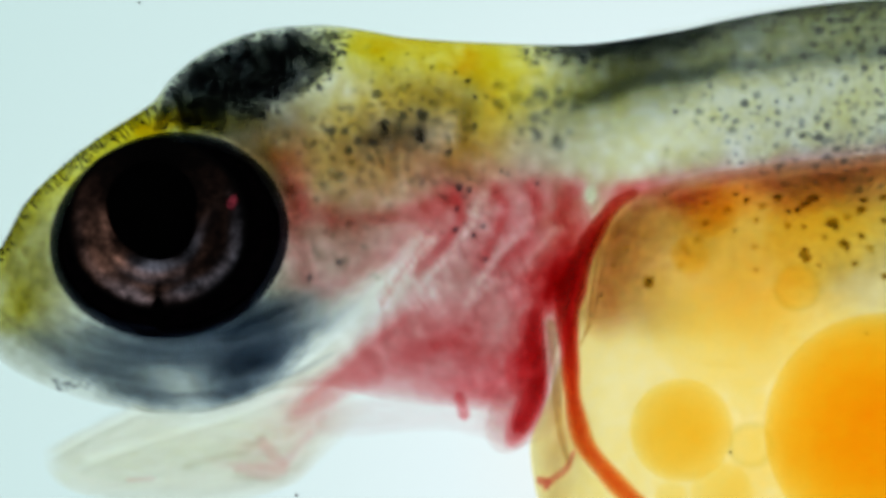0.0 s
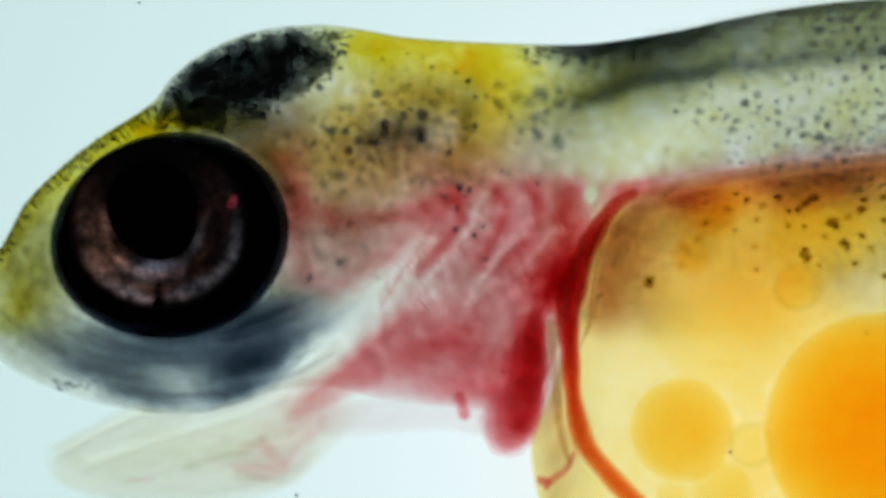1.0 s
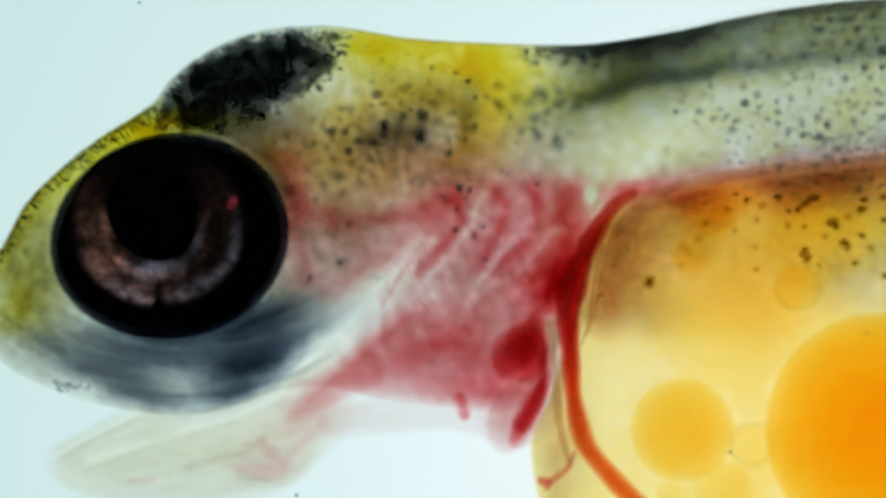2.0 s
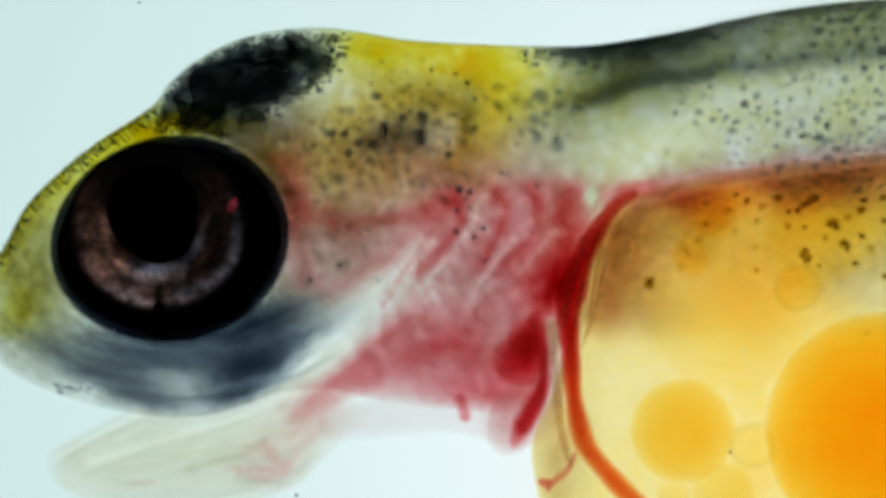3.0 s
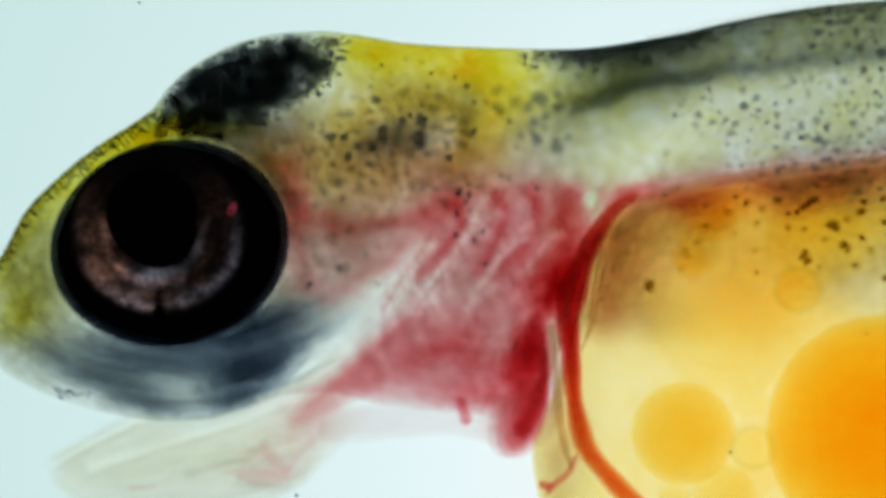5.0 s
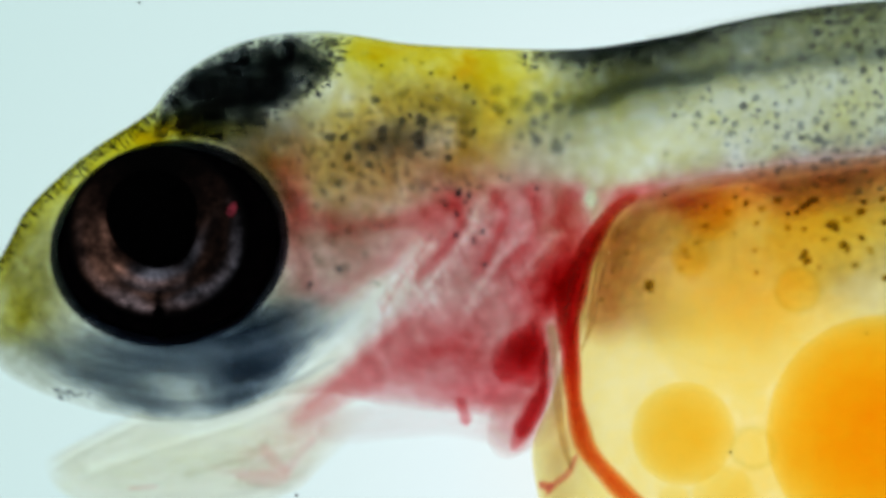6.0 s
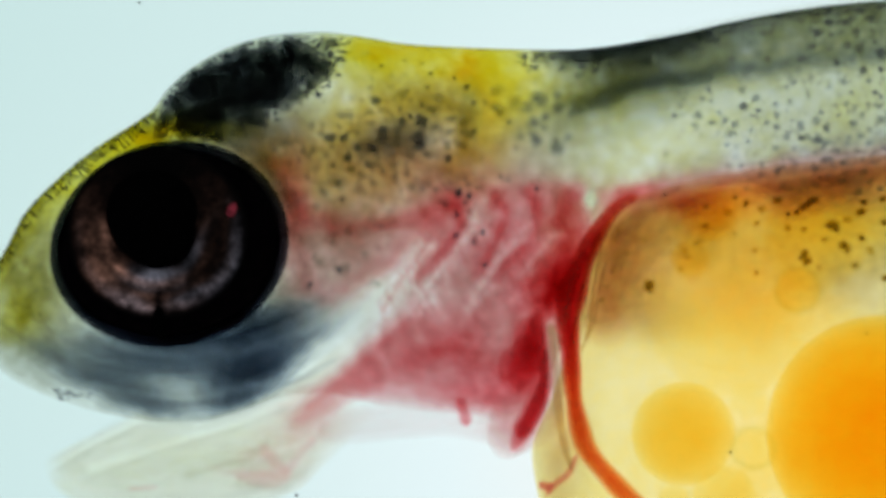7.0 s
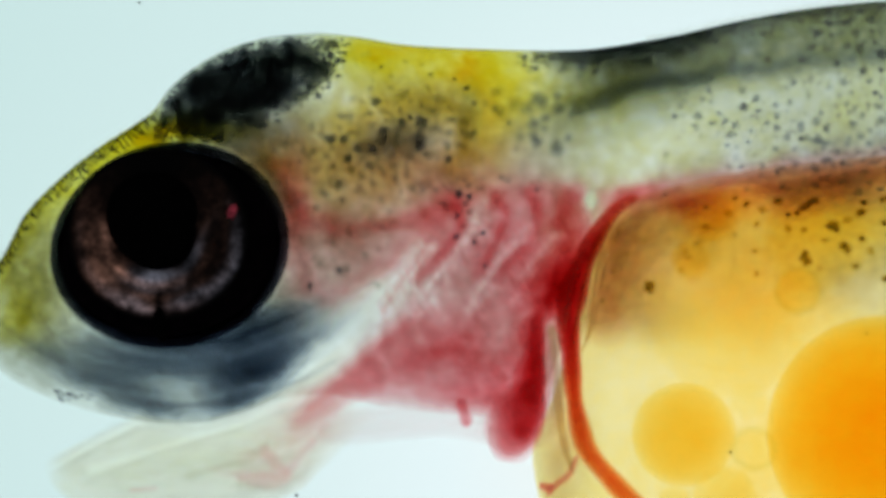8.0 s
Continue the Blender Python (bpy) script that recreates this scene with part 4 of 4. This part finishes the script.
# the larger cells, skin by skin
HEAD_CELLS = [(-0.650, 1.084, 0.0255), (-0.564, 1.106, 0.0255), (-0.599, 1.208, 0.0319), (-0.523, 1.201, 0.0191), (-0.545, 1.148, 0.0159), (-0.729, 1.037, 0.0223), (-0.583, 1.018, 0.0128), (-0.694, 0.903, 0.0191), (-0.628, 0.663, 0.0287), (-0.552, 0.663, 0.0223), (-0.476, 0.609, 0.0223), (-0.529, 0.552, 0.0255), (-0.371, 0.872, 0.0287), (-0.339, 1.065, 0.0128), (-0.063, 1.021, 0.0128), (-0.111, 1.078, 0.0096), (0.073, 0.995, 0.0128), (0.139, 0.945, 0.0191), (0.181, 0.853, 0.0128), (0.529, 1.049, 0.0191), (0.666, 1.033, 0.0128), (-0.117, 0.751, 0.0383), (-0.225, 0.751, 0.0255), (-0.333, 0.701, 0.0287), (-0.330, 0.656, 0.0287), (-0.133, 0.663, 0.0383), (-0.127, 0.618, 0.0319), (-0.393, 0.599, 0.0319), (-0.181, 0.783, 0.0159), (0.178, 0.691, 0.0159), (0.377, 0.742, 0.0112)]
EAR_CELLS = [(-0.735, 0.729, 0.0223), (-0.780, 0.605, 0.0191), (-0.510, 0.485, 0.0255), (-0.403, 0.808, 0.0223), (-0.333, 0.818, 0.0223), (-0.285, 0.948, 0.0159), (-0.285, 1.018, 0.0128), (-0.203, 1.011, 0.0128), (-0.079, 0.942, 0.0191), (-0.247, 0.697, 0.0287), (-0.041, 0.812, 0.0319), (0.041, 0.691, 0.0255), (0.117, 0.748, 0.0383), (0.124, 0.685, 0.0319), (0.101, 0.621, 0.0287), (-0.019, 0.881, 0.0319), (-0.225, 0.903, 0.0319), (0.415, 0.850, 0.0415), (0.558, 0.865, 0.0415), (0.653, 0.888, 0.0287), (0.514, 0.666, 0.0287), (0.437, 0.659, 0.0223), (0.035, 0.545, 0.0223), (0.317, 0.796, 0.0255), (0.162, 0.663, 0.0223), (-0.298, 0.590, 0.0383), (-0.187, 0.567, 0.0319), (-0.076, 0.567, 0.0287), (-0.260, 0.637, 0.0319), (-0.044, 0.716, 0.0287)]
CHEEK_CELLS = [(-0.609, 0.422, 0.0383), (-0.577, 0.403, 0.0287), (-0.663, 0.352, 0.0255), (-0.558, 0.320, 0.0223), (-0.456, 0.447, 0.0255), (-0.393, 0.409, 0.0191), (-0.748, -0.155, 0.0191), (-0.583, -0.076, 0.0287), (-0.545, -0.067, 0.0255), (-0.529, 0.136, 0.0255), (-0.441, 0.013, 0.0159), (-0.621, 0.073, 0.0159), (-0.339, 0.162, 0.0191), (-0.710, 0.282, 0.0191), (-0.266, 0.447, 0.0287), (-0.171, 0.384, 0.0255), (-0.409, 0.510, 0.0287), (-0.615, 0.510, 0.0223), (-0.805, 0.542, 0.0191), (-0.884, 0.637, 0.0223), (-0.758, 0.447, 0.0159)]
GILL_CELLS = [(0.225, 0.127, 0.0143), (0.171, 0.076, 0.0128), (0.235, -0.060, 0.0128), (-0.584, -0.076, 0.0159), (-0.749, -0.155, 0.0128), (0.089, 0.346, 0.0223), (0.146, 0.330, 0.0159), (0.076, 0.225, 0.0159), (0.070, 0.108, 0.0159), (0.330, 0.438, 0.0112), (0.035, 0.546, 0.0159), (0.527, 0.365, 0.0112)]
BACK_CELLS = [(0.718, 1.100, 0.0223), (0.788, 1.084, 0.0191), (0.880, 1.093, 0.0319), (0.950, 1.109, 0.0255), (0.947, 1.068, 0.0159), (0.864, 1.030, 0.0223), (1.268, 1.046, 0.0128), (2.113, 1.230, 0.0255), (2.190, 1.217, 0.0128), (2.183, 1.287, 0.0255), (2.279, 1.290, 0.0287), (2.333, 1.233, 0.0191), (2.422, 1.239, 0.0128), (2.425, 1.316, 0.0159), (2.438, 1.176, 0.0128), (2.469, 1.112, 0.0255), (2.222, 1.058, 0.0159), (2.368, 1.014, 0.0191), (2.469, 1.020, 0.0159), (2.104, 1.332, 0.0287), (2.361, 1.351, 0.0287), (2.438, 0.890, 0.0159), (1.500, 0.915, 0.0128), (1.306, 0.769, 0.0128), (1.697, 0.820, 0.0223), (2.158, 0.696, 0.0191), (2.113, 0.626, 0.0287), (2.021, 0.639, 0.0191), (1.834, 1.087, 0.0159), (2.028, 1.081, 0.0191)]
SIDE_CELLS = [(1.629, 1.083, 0.0223), (2.087, 1.153, 0.0255), (2.280, 1.156, 0.0255), (2.347, 1.137, 0.0223), (2.258, 0.953, 0.0223), (1.375, 0.905, 0.0128), (1.467, 0.864, 0.0128), (1.439, 0.772, 0.0223), (1.763, 0.864, 0.0223), (1.690, 0.912, 0.0191), (1.591, 0.743, 0.0223), (1.648, 0.718, 0.0191), (1.626, 0.667, 0.0255), (1.601, 0.603, 0.0159), (1.515, 0.730, 0.0159), (1.877, 0.829, 0.0159), (1.880, 0.765, 0.0191), (1.880, 0.702, 0.0191), (1.826, 0.727, 0.0159), (2.014, 0.715, 0.0223), (2.103, 0.734, 0.0255), (1.934, 0.642, 0.0191), (2.157, 0.610, 0.0255), (2.309, 0.721, 0.0223), (2.350, 0.648, 0.0223), (2.404, 0.680, 0.0159), (2.363, 0.765, 0.0191), (2.468, 0.740, 0.0223), (2.404, 0.603, 0.0191), (2.058, 0.883, 0.0128)]
SMALL_SIDE_CELLS = [(1.118, 1.083, 0.0319), (2.220, 0.565, 0.0191), (1.871, 0.584, 0.0191), (2.020, 0.686, 0.0159), (1.734, 0.686, 0.0128), (1.782, 0.797, 0.0128), (1.559, 0.781, 0.0128), (1.956, 0.845, 0.0159), (2.131, 0.781, 0.0159), (2.274, 0.829, 0.0159), (2.226, 0.765, 0.0128), (2.449, 0.813, 0.0159), (2.401, 0.956, 0.0159), (2.306, 0.892, 0.0128), (2.179, 0.924, 0.0128), (1.941, 0.924, 0.0128), (1.512, 0.988, 0.0191), (1.734, 1.020, 0.0191), (1.417, 0.718, 0.0128), (1.337, 0.892, 0.0128), (2.068, 0.638, 0.0159), (2.274, 0.607, 0.0159), (2.338, 0.559, 0.0159), (1.982, 0.581, 0.0128), (1.718, 0.623, 0.0128)]
BELLY_CELLS = [(2.171, 0.515, 0.0319), (2.098, 0.467, 0.0287), (2.260, 0.496, 0.0223), (1.678, 0.483, 0.0159), (2.094, 0.385, 0.0159), (2.253, 0.391, 0.0223), (2.266, 0.439, 0.0223), (2.339, 0.331, 0.0255), (1.888, 0.448, 0.0159), (1.990, 0.496, 0.0159), (2.371, 0.448, 0.0223), (2.434, 0.496, 0.0223), (2.164, 0.416, 0.0191), (1.799, 0.432, 0.0128), (2.403, 0.391, 0.0191), (1.910, 0.369, 0.0159), (2.466, 0.353, 0.0223), (2.037, 0.416, 0.0159)]
YOLK_CELLS = [(1.158, -0.187, 0.0319), (1.484, 0.260, 0.0159), (1.646, 0.308, 0.0159), (1.706, 0.273, 0.0191), (1.884, 0.289, 0.0255), (1.941, 0.213, 0.0159), (2.030, 0.251, 0.0255), (2.090, 0.289, 0.0287), (2.185, 0.146, 0.0351), (2.249, 0.032, 0.0287), (2.350, 0.222, 0.0287), (2.366, 0.276, 0.0223), (2.350, 0.073, 0.0191), (2.030, -0.010, 0.0223), (2.043, -0.054, 0.0255), (2.011, -0.035, 0.0159), (2.477, 0.159, 0.0191), (2.477, -0.152, 0.0191), (2.312, -0.082, 0.0159), (1.640, 0.105, 0.0096), (0.891, -0.260, 0.0128), (1.992, 0.219, 0.0191), (2.477, 0.289, 0.0223), (2.058, 0.270, 0.0191), (2.271, 0.003, 0.0159), (2.208, 0.124, 0.0191)]
DEEP_YOLK_CELLS = [(1.757, -0.117, 0.0159), (1.751, 0.010, 0.0159), (1.361, 0.010, 0.0159), (1.430, 0.054, 0.0159), (2.027, 0.127, 0.0191), (1.605, 0.225, 0.0255), (1.795, 0.241, 0.0255), (2.144, 0.067, 0.0191), (2.271, 0.178, 0.0255), (1.478, 0.146, 0.0223), (2.398, 0.003, 0.0223), (2.112, -0.092, 0.0159), (1.335, -0.092, 0.0159), (1.377, -0.022, 0.0128), (1.938, 0.130, 0.0191), (1.764, 0.162, 0.0191), (0.955, -0.092, 0.0128), (1.034, 0.003, 0.0159), (0.986, 0.130, 0.0128), (1.129, 0.067, 0.0128), (0.923, -0.187, 0.0096)]
for cells, height, dark in ((HEAD_CELLS, body_z, True), (EAR_CELLS, body_z, False), (CHEEK_CELLS, body_z, False), (GILL_CELLS, body_z, True), (BACK_CELLS, body_z, True),
                            (SIDE_CELLS, body_z, False), (SMALL_SIDE_CELLS, body_z, False), (BELLY_CELLS, surface_z, False), (YOLK_CELLS, yolk_z, True), (DEEP_YOLK_CELLS, yolk_z, False)):
    for x, y, r in cells:
        spot(x, y, r, height, dark)


def sprinkle(count, x0, x1, y0, y1, r0, r1, height, keep=lambda x, y: True, pale=0.0):
    made, tries = 0, 0
    while made < count and tries < count * 30:
        tries += 1
        x, y = rng.uniform(x0, x1), rng.uniform(y0, y1)
        hi, lo = outline(np.array(x))
        if y > hi - 0.02 or not keep(x, y):
            continue
        spot(x, y, r0 + (r1 - r0) * rng.random() ** 2, height, rng.random() >= pale)
        made += 1


sprinkle(16, -0.714, 0.242, 0.800, 1.215, 0.006, 0.011, body_z, pale=0.7)
sprinkle(40, -0.778, 0.179, 0.163, 0.768, 0.008, 0.022, body_z, pale=1.0)
sprinkle(12, -0.778, -0.332, -0.188, 0.163, 0.008, 0.018, body_z, pale=1.0)
sprinkle(14, 0.019, 0.306, 0.067, 0.450, 0.0064, 0.0130, body_z, pale=0.8)
sprinkle(30, 0.466, 1.295, 1.060, 1.170, 0.008, 0.020, body_z, pale=0.3)
sprinkle(30, 1.263, 2.570, 0.928, 1.390, 0.006, 0.012, body_z, pale=0.8)
sprinkle(40, 1.231, 2.570, 0.482, 0.960, 0.006, 0.012, body_z, lambda x, y: rng.random() < 0.15 + 0.85 * (x - 1.167) / 1.3393, pale=1.0)
sprinkle(26, 1.645, 2.570, 0.306, 0.625, 0.008, 0.022, surface_z, lambda x, y: abs(y - float(outline(np.array(x))[1])) < 0.0957 * (x - 1.327) / 0.9566, pale=0.8)
sprinkle(20, 0.210, 0.880, 0.577, 1.055, 0.0159, 0.0383, body_z, pale=1.0)


def pigment_mat(name, dabs, label):
    """Crowded pigment cells that nobody could count, in one mesh."""
    pts, faces, amount, base = [], [], [], 0
    for x, y, r, turn, stretch, strength in dabs:
        co, fc, pig = blob(x, y, body_z(x, y) + 0.012 + 0.05 * ((len(pts) * 0.618) % 1.0), r * stretch, r, r * 0.5, turn=turn, core=0.0, n=7, k=10, soft=0.8, lump=0.25, seed=len(pts), melanin=strength)
        pts.append(co)
        amount.append(pig["melanin"])
        faces += [[j + base for j in f] for f in fc]
        base += len(co)
    part(name, (np.concatenate(pts), faces, {"melanin": np.concatenate(amount)}), PIGMENT, fish, label, kind="stuff")


dabs = []
for i in range(48):
    for j in range(26):
        x, y = -1.70 + 0.026 * (i + rng.uniform(-0.45, 0.45)), 0.60 + 0.026 * (j + rng.uniform(-0.45, 0.45))
        hi = float(outline(np.array(x))[0])
        u, v = (x + 1.10) * 0.914 + (y - 0.97) * 0.407, -(x + 1.10) * 0.407 + (y - 0.97) * 0.914
        inside = 1 - (u / 0.60) ** 2 - (v / 0.25) ** 2
        if y < hi - 0.022 and inside + 0.5 * rng.random() > 0.25 and x > -1.66:
            dabs.append((x, y, rng.uniform(0.008, 0.0135), rng.uniform(-42, -12), rng.uniform(1.2, 1.9), rng.uniform(0.35, 0.85)))
pigment_mat("head_pigment", dabs, "crowded black pigment over the brain")
dabs = []
for i in range(190):
    x = rng.uniform(0.418, 1.518) if i % 3 else rng.uniform(1.327, 2.602)
    y = float(outline(np.array(x))[0]) - 0.0255 - 0.0829 * rng.random() ** 1.6
    dabs.append((x, y, rng.uniform(0.0096, 0.0207), rng.uniform(-10, 20), rng.uniform(1.0, 1.5), rng.uniform(0.12, 0.42)))
pigment_mat("back_pigment", dabs, "row of black pigment cells along the back")
dabs = []
while len(dabs) < 240:
    x, y = rng.uniform(1.167, 2.666), rng.uniform(0.450, 1.342)
    hi, lo = (float(v) for v in outline(np.array(x)))
    if lo + 0.03 < y < hi - 0.03 and rng.random() < 0.1 + 0.9 * (x - 1.167) / 1.3393:
        dabs.append((x, y, rng.uniform(0.008, 0.0191), rng.uniform(0, 180), rng.uniform(1.0, 1.5), rng.uniform(0.04, 0.16)))
pigment_mat("flank_pigment", dabs, "fine grey pigment cells along the flank")
dabs = []
for i in range(90):
    x, y = rng.gauss(-0.300, 0.3029), rng.gauss(0.609, 0.1913)
    dabs.append((x, y, rng.uniform(0.0096, 0.0255), rng.uniform(0, 180), rng.uniform(1.0, 1.8), rng.uniform(0.05, 0.20)))
pigment_mat("cheek_pigment", dabs, "faint pigment cells behind the eye")
dabs = []
for i in range(16):
    x, y = rng.uniform(-2.213, -1.958), rng.uniform(-0.794, -0.724)
    dabs.append((x, y, 0.007, rng.uniform(-40, -10), rng.uniform(2, 3.5), rng.uniform(0.3, 0.8)))
for i in range(150):
    x = -2.513 + 0.8673 * ((i % 75) + rng.uniform(0.2, 0.8)) / 75
    y = float(outline(np.array(x))[0]) - 0.0287 - (i // 75) * rng.uniform(0.0255, 0.0702)
    dabs.append((x, y, rng.uniform(0.0045, 0.007), rng.uniform(-52, -30), rng.uniform(3, 5), rng.uniform(0.8, 1.6)))
pigment_mat("snout_pigment", dabs, "fine black ticks along the snout")


# ---- heart ----
part("atrium", blob(0.450, -0.520, 0.50, 0.150, 0.175, 0.0957, core=0.0, soft=2.0, blood=0.16), BLOOD, fish, "red upper heart chamber")
part("ventricle", blob(0.405, -0.930, 0.34, 0.155, 0.235, 0.10, turn=-24, core=0.25, soft=1.2, blood=0.05, tissue=0.10), GRISTLE, fish, "pale pink wall of the lower heart chamber")
part("heart_outlet", tube([(0.575, -0.420, 0.055), (0.578, -0.640, 0.058), (0.555, -0.800, 0.042), (0.480, -0.930, 0.050), (0.400, -1.030, 0.075)], 0.36, 0.6, k=24, soft=1.6, lump=0.08, blood=[0.06, 0.08, 0.10, 0.16, 0.24]), BLOOD, fish, "narrow red stream of blood in the heart")
# flat pools of blood that turn face up as their chamber fills and edge on as it empties: half-axes, lean, blood, full place, drained place
UPPER = [(0.175, 0.160, -20, 0.30, (0.440, -0.600), (0.480, -0.700)), (0.100, 0.210, -38, 0.24, (0.425, -0.550), (0.505, -0.590)), (0.080, 0.205, -4, 0.24, (0.498, -0.560), (0.520, -0.470)), (0.115, 0.120, -10, 0.20, (0.460, -0.520), (0.490, -0.430))]
LOWER = [(0.175, 0.235, -16, 0.20, (0.385, -0.940), (0.484, -0.905)), (0.135, 0.230, -16, 0.18, (0.425, -0.915), (0.490, -0.900)), (0.100, 0.200, -14, 0.18, (0.460, -0.880), (0.495, -0.885)), (0.075, 0.170, -6, 0.22, (0.500, -0.720), (0.555, -0.690)), (0.050, 0.150, 0, 0.14, (0.520, -0.620), (0.565, -0.620))]
POOLS = []
for low, rows in ((False, UPPER), (True, LOWER)):
    for a, b, lean, red, full, drained in rows:
        pool = part("heart_pool", blob(0, 0, 0, a, b, 0.012, core=0.0, soft=1.2, lump=0.15, seed=len(POOLS), blood=red), BLOOD, fish, "dark red pool of blood in the beating heart")
        POOLS.append((pool, low, lean, full, drained))


def beat(t):
    """How full the upper and the lower chamber are; one beat takes 0.579 s and the lower chamber is fullest as it begins."""
    p = ((t - 0.40) / 0.579) % 1.0
    low = float(1 - rise(p, 0.0, 0.33) + rise(p, 0.83, 0.95))
    up = float(0.45 * (1 - rise(p, 0.0, 0.15)) + rise(p, 0.17, 0.60) - 0.55 * rise(p, 0.83, 0.96))
    return up, low


def motions():
    # the fish sinks a little at the head
    px, py = (2.602, 0.258)
    rows = []
    for t, a, dx, dy in ((0.0, 0.0, 0.0, 0.0), (0.5, 0.0, 0.0, 0.0), (1.0, 0.03, 0.0019, 0.0019), (1.5, 0.05, 0.0019, 0.0028), (3.0, 0.26, 0.0016, 0.0006), (3.5, 0.30, 0.0016, -0.0010), (4.0, 0.35, 0.0006, -0.0041), (4.5, 0.42, 0.0006, -0.0067),
                         (6.0, 0.50, -0.0010, -0.0083), (6.5, 0.51, -0.0013, -0.0080), (7.0, 0.535, -0.0013, -0.0089), (7.5, 0.575, -0.0010, -0.0096), (8.0, 0.595, 0.0, -0.0118)):
        rows.append((t, pose((px + dx) * MM, (py + dy) * MM, 0) @ pose(0, 0, 0, 0, 0, a) @ pose(-px * MM, -py * MM, 0)))
    walk(fish, rows)
    # the two chambers fill and empty by turns
    for j, (pool, low, lean, full, drained) in enumerate(POOLS):
        rows = []
        for i in range(241):
            share = beat(i / 30 - 0.008 * j)[1 if low else 0]
            x, y = (drained[k] + (full[k] - drained[k]) * share for k in (0, 1))
            rows.append((i / 30, pose(x * MM, y * MM, ((0.37 if low else 0.60) + 0.012 * j) * MM) @ pose(0, 0, 0, 0, 0, lean * share + (1 - share) * (-27 if drained[1] < -0.8 else -4)) @ pose(0, 0, 0, 0, (66 if low else 58) * (1 - share), 0)))
        walk(pool, rows)


motions()
